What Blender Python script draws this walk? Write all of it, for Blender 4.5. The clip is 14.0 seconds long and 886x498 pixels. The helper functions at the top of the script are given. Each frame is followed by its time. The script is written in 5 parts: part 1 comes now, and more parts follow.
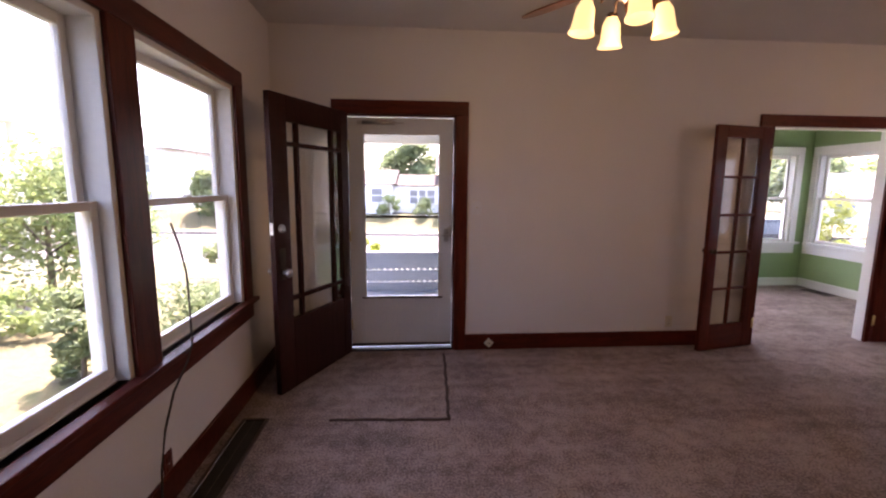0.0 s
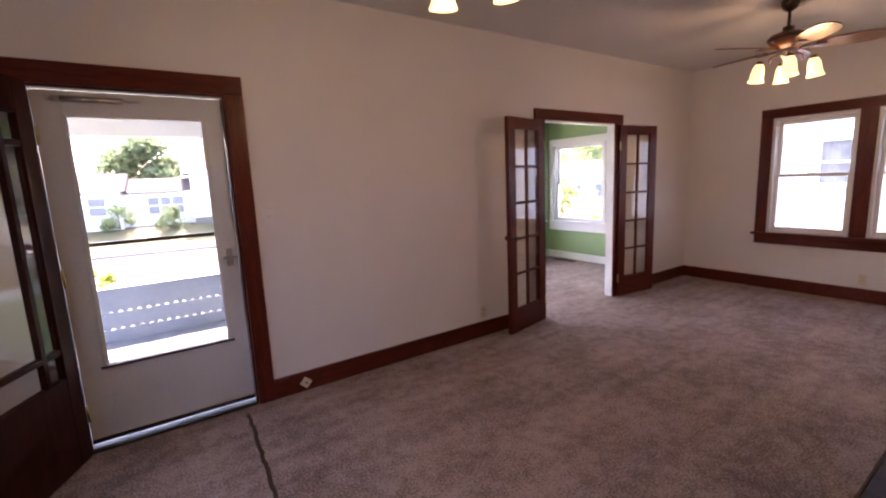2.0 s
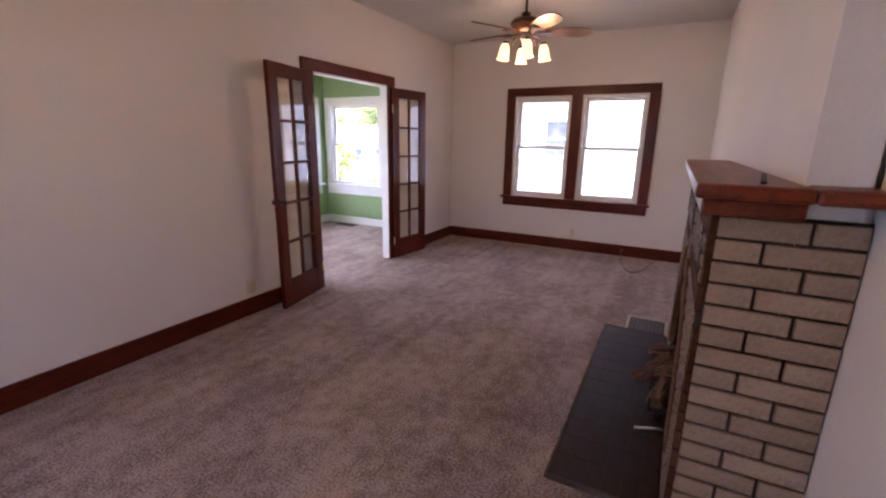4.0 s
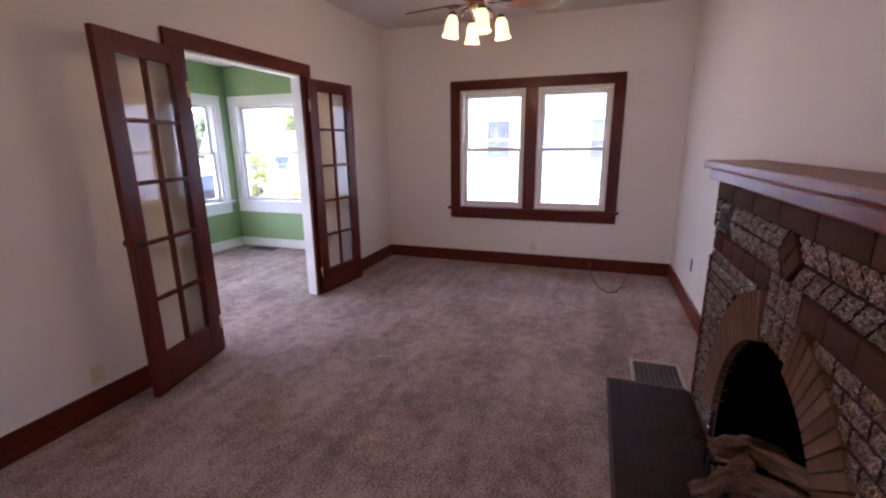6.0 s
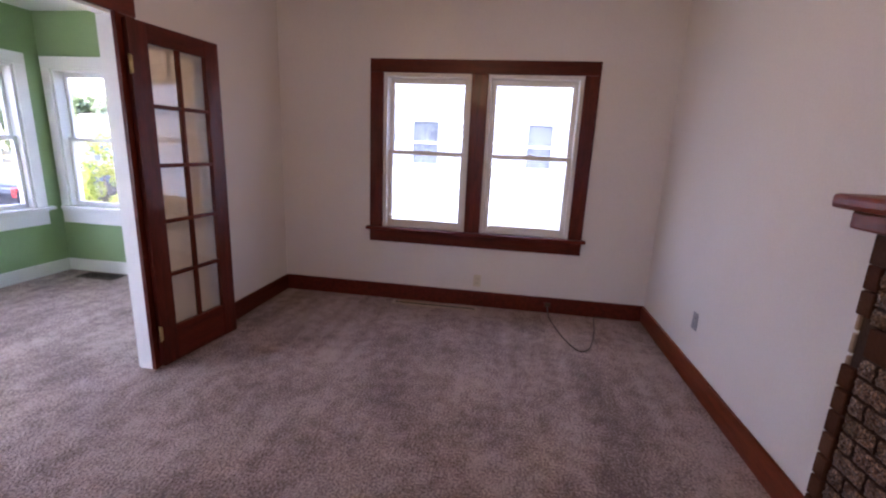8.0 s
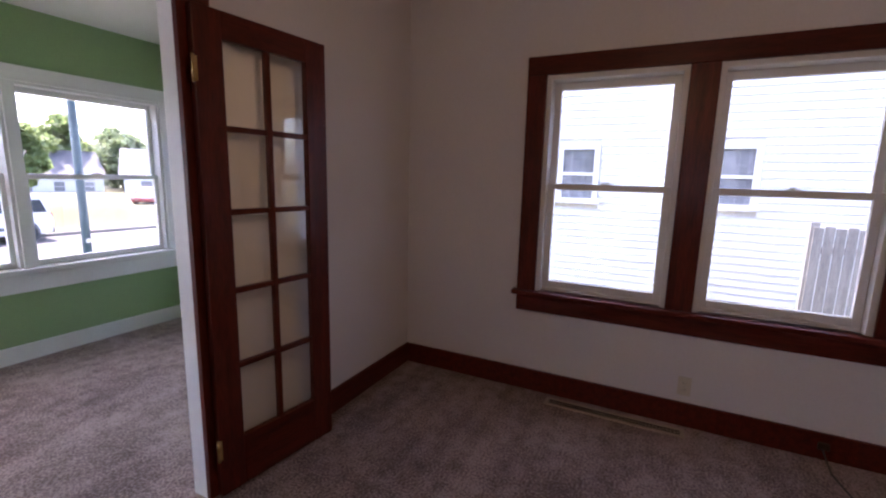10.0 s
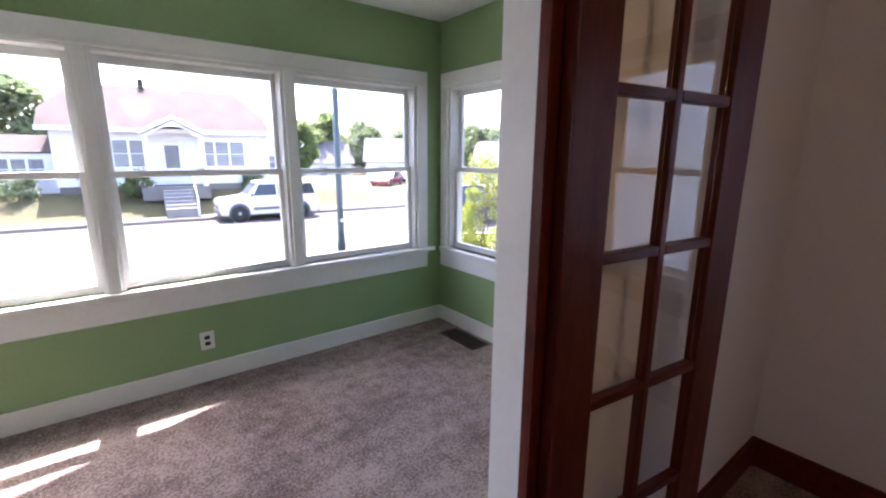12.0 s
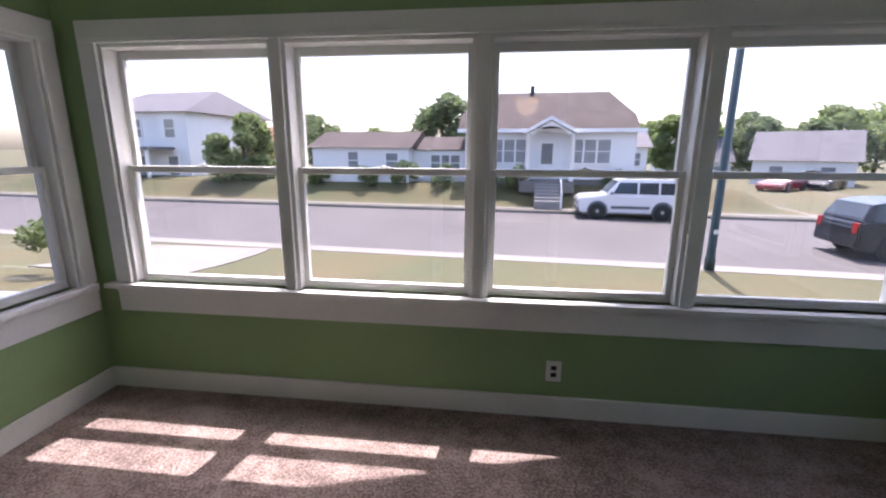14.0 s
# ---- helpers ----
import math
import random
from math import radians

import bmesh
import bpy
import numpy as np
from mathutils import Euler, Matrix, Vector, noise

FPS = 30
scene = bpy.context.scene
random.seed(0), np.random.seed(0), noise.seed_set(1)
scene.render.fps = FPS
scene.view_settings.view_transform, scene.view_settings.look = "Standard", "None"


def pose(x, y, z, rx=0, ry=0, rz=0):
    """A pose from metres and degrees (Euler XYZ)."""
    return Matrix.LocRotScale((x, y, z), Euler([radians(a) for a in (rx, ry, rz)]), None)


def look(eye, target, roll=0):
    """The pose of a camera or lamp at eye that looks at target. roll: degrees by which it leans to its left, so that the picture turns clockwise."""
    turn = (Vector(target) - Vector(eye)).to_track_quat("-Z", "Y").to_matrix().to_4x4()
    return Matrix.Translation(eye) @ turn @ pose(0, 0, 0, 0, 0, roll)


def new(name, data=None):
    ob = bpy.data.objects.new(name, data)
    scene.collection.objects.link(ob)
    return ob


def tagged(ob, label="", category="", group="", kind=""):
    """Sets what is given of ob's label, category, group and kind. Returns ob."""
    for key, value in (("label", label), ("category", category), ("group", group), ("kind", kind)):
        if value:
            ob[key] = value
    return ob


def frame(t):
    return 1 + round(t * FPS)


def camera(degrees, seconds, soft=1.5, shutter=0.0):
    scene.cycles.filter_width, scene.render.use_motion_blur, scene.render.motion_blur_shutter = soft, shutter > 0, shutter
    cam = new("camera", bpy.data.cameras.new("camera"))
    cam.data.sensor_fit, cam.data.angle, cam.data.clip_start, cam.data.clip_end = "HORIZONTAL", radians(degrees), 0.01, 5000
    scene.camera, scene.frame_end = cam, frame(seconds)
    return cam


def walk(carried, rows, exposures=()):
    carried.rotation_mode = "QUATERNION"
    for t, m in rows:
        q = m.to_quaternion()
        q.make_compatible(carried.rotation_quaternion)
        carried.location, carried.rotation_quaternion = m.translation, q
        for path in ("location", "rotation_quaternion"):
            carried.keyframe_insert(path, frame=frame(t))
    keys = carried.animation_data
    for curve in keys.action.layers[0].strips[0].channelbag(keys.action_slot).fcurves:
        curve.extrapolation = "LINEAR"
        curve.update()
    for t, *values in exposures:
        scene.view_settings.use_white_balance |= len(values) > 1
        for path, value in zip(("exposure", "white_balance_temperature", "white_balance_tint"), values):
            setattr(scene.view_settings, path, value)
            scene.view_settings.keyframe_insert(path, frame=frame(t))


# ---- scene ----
cam = camera(91.3, 14.0, soft=2.2)
EXPOSURES = [(0.0, 3.8, 7000, 32), (3.0, 4.43, 6650, 31), (6.0, 4.36, 6050, 29), (7.5, 4.33, 5950, 28), (9.5, 3.5, 6150, 29), (11.0, 3.1, 6250, 25), (12.0, 3.3, 6250, 24), (12.5, 3.25, 6250, 24), (13.0, 2.85, 6250, 24), (13.5, 2.4, 6250, 24), (14.0, 1.9, 6300, 24)]
PATH = [
    (0, (0.142, 0.046, 1.498), (0.297, 2.019, 1.212), 0.5),
    (0.5, (0.075, 0.232, 1.515), (0.540, 2.158, 1.244), -2.2),
    (1, (0.071, 0.428, 1.490), (0.751, 2.282, 1.171), -0.5),
    (1.5, (0.077, 0.627, 1.482), (0.873, 2.436, 1.173), -0.0),
    (2, (0.051, 0.740, 1.511), (1.158, 2.375, 1.196), -2.5),
    (2.5, (0.072, 0.794, 1.507), (1.427, 2.225, 1.167), -0.3),
    (3, (0.115, 0.793, 1.505), (1.604, 2.077, 1.143), 0.4),
    (3.5, (0.146, 0.790, 1.488), (1.749, 1.906, 1.054), 0.6),
    (3.7, (0.196, 0.797, 1.475), (1.858, 1.800, 0.994), 1.1),
    (5.8, (1.066, 1.258, 1.47), (2.893, 1.934, 1.015), -0.7),
    (6, (1.187, 1.326, 1.462), (3.022, 1.967, 0.989), -0.6),
    (6.5, (1.451, 1.415, 1.438), (3.337, 1.794, 0.894), 0.7),
    (7, (1.749, 1.491, 1.426), (3.67, 1.652, 0.893), -1.7),
    (7.2, (1.89, 1.567, 1.442), (3.818, 1.715, 0.931), 0.0),
    (9.5, (3.371, 1.972, 1.437), (5.238, 2.602, 1.096), 2.5),
    (10, (3.573, 2.218, 1.434), (5.344, 3.086, 1.103), 1.4),
    (10.5, (3.765, 2.513, 1.455), (5.287, 3.764, 1.112), 1.8),
    (11, (3.863, 2.789, 1.471), (5.206, 4.216, 1.074), 2.0),
    (11.5, (3.91, 3.085, 1.478), (5.228, 4.539, 1.095), 1.3),
    (12, (4.008, 3.319, 1.475), (5.204, 4.866, 1.053), 0.3),
    (12.5, (4.11, 3.566, 1.475), (5.014, 5.285, 0.999), 1.3),
    (13, (4.136, 3.786, 1.449), (4.791, 5.61, 0.955), 2.8),
    (13.5, (4.075, 3.981, 1.451), (4.362, 5.908, 0.999), 1.2),
    (14, (4.058, 4.116, 1.472), (3.826, 6.053, 1.03), 0.3),
]
walk(cam, [(t, look(eye, target, roll)) for t, eye, target, roll in PATH], EXPOSURES)

# ---- world, sun and exposure ----
SUN_EL, SUN_TURN = radians(66.9), 0.177    # over the street, a little east of square
world = bpy.data.worlds.new("sky")
scene.world = world
world.use_nodes = True
wn = world.node_tree.nodes
sky = wn.new("ShaderNodeTexSky")
sky.sky_type, sky.sun_disc, sky.sun_elevation, sky.sun_rotation = "NISHITA", False, SUN_EL, SUN_TURN
sky.air_density, sky.dust_density, sky.ozone_density = 1.0, 3.0, 1.0
wn["Background"].inputs["Strength"].default_value = 0.15
world.node_tree.links.new(sky.outputs[0], wn["Background"].inputs["Color"])
sun = new("sun", bpy.data.lights.new("sun", "SUN"))
sun.data.energy, sun.data.angle, sun.data.color = 2.9, radians(0.5), (1.0, 0.95, 0.88)
sun.matrix_world = look((3.0, 16.8, 40), (0, 0, 0))


# ---- materials ----
def mat(name, color, rough=0.6, metal=0.0, var=0.12, scale=6.0, grain=60.0, bump=0.1, spec=0.5, second=None, stretch=None, coat=0.0, pick=0.0, bump_dist=0.01):
    """A surface with broad stains, fine grain and relief; color2 mixes in where the broad noise is high."""
    m = bpy.data.materials.new(name)
    m.use_nodes = True
    nt = m.node_tree
    n, l = nt.nodes, nt.links
    b = n["Principled BSDF"]
    b.inputs["Roughness"].default_value, b.inputs["Metallic"].default_value = rough, metal
    b.inputs["Specular IOR Level"].default_value = spec
    b.inputs["Coat Weight"].default_value = coat
    b.inputs["Coat Roughness"].default_value = 0.12
    co = n.new("ShaderNodeTexCoord")
    mp = n.new("ShaderNodeMapping")
    l.new(co.outputs["Object"], mp.inputs[0])
    mp.inputs["Scale"].default_value = stretch or (1, 1, 1)
    big, fine = n.new("ShaderNodeTexNoise"), n.new("ShaderNodeTexNoise")
    big.inputs["Scale"].default_value, big.inputs["Detail"].default_value = scale, 4
    fine.inputs["Scale"].default_value, fine.inputs["Detail"].default_value = grain, 5
    for t in (big, fine):
        l.new(mp.outputs[0], t.inputs["Vector"])
    c2 = second or tuple(c * (1 - 2.2 * var) for c in color)
    ramp = n.new("ShaderNodeMapRange")
    ramp.inputs["From Min"].default_value, ramp.inputs["From Max"].default_value = 0.35, 0.65
    add = n.new("ShaderNodeMath")
    add.operation = "MULTIPLY_ADD"
    l.new(fine.outputs["Fac"], add.inputs[0])
    add.inputs[1].default_value = 0.5
    half = n.new("ShaderNodeMath")
    half.operation = "MULTIPLY"
    half.inputs[1].default_value = 0.5
    l.new(big.outputs["Fac"], half.inputs[0])
    l.new(half.outputs[0], add.inputs[2])
    l.new(add.outputs[0], ramp.inputs["Value"])
    mix = n.new("ShaderNodeMix")
    mix.data_type = "RGBA"
    mix.inputs["A"].default_value, mix.inputs["B"].default_value = (*color, 1), (*c2, 1)
    l.new(ramp.outputs[0], mix.inputs["Factor"])
    out = mix.outputs["Result"]
    if pick:
        info = n.new("ShaderNodeObjectInfo")
        hsv = n.new("ShaderNodeHueSaturation")
        mr = n.new("ShaderNodeMapRange")
        mr.inputs["To Min"].default_value, mr.inputs["To Max"].default_value = 1 - pick, 1 + pick
        l.new(info.outputs["Random"], mr.inputs["Value"])
        l.new(mr.outputs[0], hsv.inputs["Value"])
        l.new(out, hsv.inputs["Color"])
        out = hsv.outputs[0]
    l.new(out, b.inputs["Base Color"])
    if bump:
        bp = n.new("ShaderNodeBump")
        bp.inputs["Strength"].default_value, bp.inputs["Distance"].default_value = bump, bump_dist
        l.new(fine.outputs["Fac"], bp.inputs["Height"])
        l.new(bp.outputs[0], b.inputs["Normal"])
    rr = n.new("ShaderNodeMapRange")
    rr.inputs["To Min"].default_value, rr.inputs["To Max"].default_value = max(0.02, rough * 0.85), min(1, rough * 1.15)
    l.new(big.outputs["Fac"], rr.inputs["Value"])
    l.new(rr.outputs[0], b.inputs["Roughness"])
    return m


def glass(name, tint=(1, 1, 1), rough=0.0):
    m = bpy.data.materials.new(name)
    m.use_nodes = True
    b = m.node_tree.nodes["Principled BSDF"]
    b.inputs["Base Color"].default_value = (*tint, 1)
    b.inputs["Transmission Weight"].default_value, b.inputs["Roughness"].default_value, b.inputs["IOR"].default_value = 1, rough, 1.45
    return m


def carpet_mat(name, a, b2):
    """Cut-pile carpet: tufts of two tones, brushed patches."""
    m = bpy.data.materials.new(name)
    m.use_nodes = True
    n, l = m.node_tree.nodes, m.node_tree.links
    b = n["Principled BSDF"]
    b.inputs["Roughness"].default_value, b.inputs["Specular IOR Level"].default_value = 0.95, 0.1
    b.inputs["Sheen Weight"].default_value, b.inputs["Sheen Roughness"].default_value = 0.12, 0.5
    co = n.new("ShaderNodeTexCoord")
    tuft, mid, big = [n.new("ShaderNodeTexNoise") for _ in range(3)]
    for t, s, d in ((tuft, 82, 2), (mid, 12, 5), (big, 2.3, 5)):
        t.inputs["Scale"].default_value, t.inputs["Detail"].default_value = s, d
        l.new(co.outputs["Object"], t.inputs["Vector"])
    stripe = n.new("ShaderNodeTexNoise")
    mp = n.new("ShaderNodeMapping")
    mp.inputs["Scale"].default_value = (0.22, 4.2, 1)
    l.new(co.outputs["Object"], mp.inputs[0])
    l.new(mp.outputs[0], stripe.inputs["Vector"])
    stripe.inputs["Scale"].default_value, stripe.inputs["Detail"].default_value = 1.6, 1

    def madd(x, k, y):
        q = n.new("ShaderNodeMath")
        q.operation = "MULTIPLY_ADD"
        l.new(x, q.inputs[0])
        q.inputs[1].default_value = k
        if isinstance(y, float):
            q.inputs[2].default_value = y
        else:
            l.new(y, q.inputs[2])
        return q.outputs[0]
    f = madd(tuft.outputs["Fac"], 1.25, madd(mid.outputs["Fac"], 0.6, madd(big.outputs["Fac"], 0.6, madd(stripe.outputs["Fac"], 0.36, -0.895))))
    ramp = n.new("ShaderNodeMapRange")
    ramp.inputs["From Min"].default_value, ramp.inputs["From Max"].default_value = 0.27, 0.75
    l.new(f, ramp.inputs["Value"])
    mix = n.new("ShaderNodeMix")
    mix.data_type = "RGBA"
    mix.inputs["A"].default_value, mix.inputs["B"].default_value = (*a, 1), (*b2, 1)
    l.new(ramp.outputs[0], mix.inputs["Factor"])
    l.new(mix.outputs["Result"], b.inputs["Base Color"])
    bp = n.new("ShaderNodeBump")
    bp.inputs["Strength"].default_value, bp.inputs["Distance"].default_value = 0.9, 0.012
    l.new(madd(tuft.outputs["Fac"], 1.0, madd(mid.outputs["Fac"], 0.8, 0.0)), bp.inputs["Height"])
    l.new(bp.outputs[0], b.inputs["Normal"])
    return m


def pebble_mat(name):
    """Brick faced with set pebbles: light and dark chips of a few millimetres with a slight glaze."""
    m = bpy.data.materials.new(name)
    m.use_nodes = True
    n, l = m.node_tree.nodes, m.node_tree.links
    b = n["Principled BSDF"]
    b.inputs["Roughness"].default_value = 0.32
    co, vo, no = n.new("ShaderNodeTexCoord"), n.new("ShaderNodeTexVoronoi"), n.new("ShaderNodeTexNoise")
    vo.inputs["Scale"].default_value, no.inputs["Scale"].default_value = 230, 34
    l.new(co.outputs["Object"], vo.inputs["Vector"])
    l.new(co.outputs["Object"], no.inputs["Vector"])
    sep, pw, mul = n.new("ShaderNodeSeparateColor"), n.new("ShaderNodeMath"), n.new("ShaderNodeMath")
    l.new(vo.outputs["Color"], sep.inputs[0])
    pw.operation, mul.operation = "POWER", "MULTIPLY"
    pw.inputs[1].default_value = 2.3
    l.new(sep.outputs[0], pw.inputs[0])
    l.new(pw.outputs[0], mul.inputs[0])
    mr = n.new("ShaderNodeMapRange")
    mr.inputs["From Min"].default_value, mr.inputs["From Max"].default_value = 0.3, 0.65
    mr.inputs["To Min"].default_value, mr.inputs["To Max"].default_value = 0.45, 1.15
    l.new(no.outputs["Fac"], mr.inputs["Value"])
    l.new(mr.outputs[0], mul.inputs[1])
    mix = n.new("ShaderNodeMix")
    mix.data_type = "RGBA"
    mix.inputs["A"].default_value, mix.inputs["B"].default_value = (0.050, 0.024, 0.015, 1), (0.46, 0.29, 0.19, 1)
    l.new(mul.outputs[0], mix.inputs["Factor"])
    l.new(mix.outputs["Result"], b.inputs["Base Color"])
    bp = n.new("ShaderNodeBump")
    bp.invert = True
    bp.inputs["Strength"].default_value, bp.inputs["Distance"].default_value = 0.9, 0.006
    l.new(vo.outputs["Distance"], bp.inputs["Height"])
    l.new(bp.outputs[0], b.inputs["Normal"])
    return m


def glow(name, color, strength):
    m = bpy.data.materials.new(name)
    m.use_nodes = True
    b = m.node_tree.nodes["Principled BSDF"]
    b.inputs["Base Color"].default_value = (*color, 1)
    b.inputs["Emission Color"].default_value = (*color, 1)
    b.inputs["Emission Strength"].default_value = strength
    return m


M_WALL = mat("wall_paint", (0.735, 0.70, 0.67), 0.75, var=0.035, scale=1.2, grain=90, bump=0.12, bump_dist=0.003)
M_CEIL = mat("ceiling_paint", (0.66, 0.64, 0.63), 0.85, var=0.04, scale=1.5, grain=70, bump=0.15, bump_dist=0.004)
M_GREEN = mat("green_paint", (0.27, 0.40, 0.19), 0.6, var=0.05, scale=1.5, grain=80, bump=0.1, bump_dist=0.003)
M_WHITE = mat("white_gloss_paint", (0.80, 0.80, 0.78), 0.35, var=0.03, scale=3, grain=40, bump=0.06, bump_dist=0.003)
M_VINYL = mat("window_vinyl", (0.74, 0.72, 0.68), 0.4, var=0.03, scale=4, grain=50, bump=0.04, bump_dist=0.002)
M_STORM = mat("storm_door_paint", (0.66, 0.67, 0.66), 0.45, var=0.05, scale=3, grain=50, bump=0.05, bump_dist=0.002)
M_WOOD = mat("mahogany", (0.125, 0.018, 0.008), 0.40, spec=0.22, var=0.2, scale=5, grain=28, bump=0.12, second=(0.050, 0.0075, 0.004), stretch=(6, 6, 0.6), coat=0.08, pick=0.12, bump_dist=0.003)
M_WOODX = mat("mahogany_rail", (0.125, 0.018, 0.008), 0.40, spec=0.22, var=0.2, scale=5, grain=28, bump=0.12, second=(0.050, 0.0075, 0.004), stretch=(0.6, 6, 6), coat=0.08, pick=0.12, bump_dist=0.003)
# darker mahogany for the front door, with some of its shade in the colour
M_DOOR = mat("dark_shaded_mahogany", (0.040, 0.007, 0.005), 0.5, spec=0.15, var=0.2, scale=5, grain=28, bump=0.12, second=(0.020, 0.005, 0.0035), stretch=(6, 6, 0.6), coat=0.05, pick=0.12, bump_dist=0.003)
M_MANTEL = mat("mantel_wood", (0.22, 0.040, 0.014), 0.36, spec=0.22, var=0.2, scale=4, grain=26, bump=0.08, second=(0.10, 0.020, 0.008), stretch=(0.5, 6, 6), coat=0.1, bump_dist=0.003)
M_CARPET = carpet_mat("carpet", (0.140, 0.099, 0.091), (0.43, 0.335, 0.305))
M_SEAM = mat("carpet_seam", (0.09, 0.06, 0.05), 0.95, var=0.2, grain=120, bump=0.8)
M_GLASS = glass("window_glass")
M_GLASS_OLD = glass("old_glass", (0.97, 0.98, 0.97))
M_BRASS = mat("brass", (0.55, 0.40, 0.16), 0.3, 1.0, var=0.15, grain=40, bump=0.05)
M_STEEL = mat("dull_nickel", (0.55, 0.53, 0.50), 0.3, 1.0, var=0.1, grain=40, bump=0.03)
M_BRONZE = mat("dark_bronze", (0.10, 0.07, 0.05), 0.35, 0.9, var=0.2, grain=40, bump=0.05)
M_BLACK = mat("soot_black", (0.004, 0.0036, 0.0034), 0.95, spec=0.03, var=0.25, grain=25, bump=0.3)
M_IRON = mat("cast_iron", (0.03, 0.028, 0.027), 0.6, 0.6, var=0.2, grain=60, bump=0.3)
M_BRICK = mat("tan_brick", (0.36, 0.245, 0.165), 0.8, var=0.16, scale=9, grain=110, bump=0.35, pick=0.14, bump_dist=0.004)
M_BRICKA = mat("arch_brick_face", (0.145, 0.066, 0.033), 0.85, spec=0.25, var=0.16, scale=9, grain=110, bump=0.35, pick=0.16, bump_dist=0.004)
M_BRICKD = mat("brown_brick", (0.080, 0.028, 0.013), 0.85, spec=0.2, var=0.18, scale=9, grain=110, bump=0.35, pick=0.16, bump_dist=0.004)
M_ROUGH = pebble_mat("rough_pebble_brick")
M_MORTAR = mat("dark_mortar", (0.042, 0.022, 0.016), 0.9, var=0.2, grain=90, bump=0.4)
M_TILE = mat("medallion_tile", (0.10, 0.085, 0.08), 0.5, var=0.3, scale=30, grain=90, bump=0.5)
M_HEARTH = mat("hearth_tile", (0.030, 0.015, 0.014), 0.5, spec=0.18, var=0.2, scale=8, grain=60, bump=0.15, pick=0.15, bump_dist=0.003)
M_LOG = mat("ceramic_log", (0.22, 0.10, 0.052), 0.85, var=0.3, scale=9, grain=40, bump=0.8, second=(0.035, 0.022, 0.015), stretch=(0.7, 4, 4))
M_VENT = mat("vent_beige", (0.46, 0.37, 0.29), 0.45, 0.3, var=0.08, grain=60, bump=0.05)
M_VENTS = mat("vent_bars", (0.21, 0.165, 0.13), 0.45, 0.3, var=0.08, grain=60, bump=0.05)
M_VENTD = mat("vent_brown", (0.085, 0.055, 0.04), 0.45, 0.4, var=0.15, grain=60, bump=0.05)
M_IVORY = mat("ivory_plastic", (0.66, 0.60, 0.46), 0.4, var=0.04, grain=40, bump=0.02)
M_PLAST = mat("white_plastic", (0.74, 0.73, 0.71), 0.4, var=0.03, grain=40, bump=0.02)
# dark colour painted for the shade in holes; also the brown outlet sockets
M_DARK = mat("hole_shade_and_brown", (0.02, 0.018, 0.016), 0.7, var=0.1, grain=40, bump=0.0)
# the grey puts the shade on the south outlet plate into its colour
M_SHADED_PLAST = mat("shaded_plastic", (0.30, 0.30, 0.33), 0.4, var=0.04, grain=40, bump=0.02)
M_CABLE = mat("grey_cable", (0.07, 0.062, 0.058), 0.6, var=0.1, grain=40, bump=0.0)
M_SHADE = glow("frosted_shade_glow", (1.0, 0.70, 0.30), 0.10)
M_BLADE = mat("fan_blade", (0.20, 0.075, 0.035), 0.3, var=0.2, scale=5, grain=26, bump=0.05, second=(0.10, 0.03, 0.015), stretch=(0.6, 6, 6), coat=0.4)


# ---- building helpers ----
def box(bm, x0, x1, y0, y1, z0, z1, bevel=0.0):
    """Adds a box, with its edges rounded by bevel."""
    vs = [bm.verts.new(p) for p in ((x0, y0, z0), (x1, y0, z0), (x1, y1, z0), (x0, y1, z0), (x0, y0, z1), (x1, y0, z1), (x1, y1, z1), (x0, y1, z1))]
    fs = [bm.faces.new([vs[i] for i in q]) for q in ((3, 2, 1, 0), (4, 5, 6, 7), (0, 1, 5, 4), (1, 2, 6, 5), (2, 3, 7, 6), (3, 0, 4, 7))]
    if bevel:
        es = list({e for f in fs for e in f.edges})
        bmesh.ops.bevel(bm, geom=es, offset=bevel, segments=1 if bevel < 0.004 else 2, affect="EDGES", profile=0.6)
    return bm


def boxes(*rows, bevel=0.0):
    bm = bmesh.new()
    for r in rows:
        box(bm, *r, bevel=bevel)
    return bm


def lathe(profile, seg=24, axis="z"):
    """A turned shape from (radius, height) pairs."""
    bm = bmesh.new()
    rings = []
    for r, h in profile:
        rings.append([bm.verts.new((r * math.cos(2 * math.pi * i / seg), r * math.sin(2 * math.pi * i / seg), h)) for i in range(seg)])
    for a, b in zip(rings, rings[1:]):
        for i in range(seg):
            bm.faces.new((a[i], a[(i + 1) % seg], b[(i + 1) % seg], b[i]))
    if profile[0][0] > 1e-4:
        bm.faces.new(rings[0][::-1])
    if profile[-1][0] > 1e-4:
        bm.faces.new(rings[-1])
    if axis == "x":
        bmesh.ops.rotate(bm, verts=bm.verts, cent=(0, 0, 0), matrix=Matrix.Rotation(math.pi / 2, 3, "Y"))
    if axis == "y":
        bmesh.ops.rotate(bm, verts=bm.verts, cent=(0, 0, 0), matrix=Matrix.Rotation(-math.pi / 2, 3, "X"))
    for f in bm.faces:
        f.smooth = True
    return bm


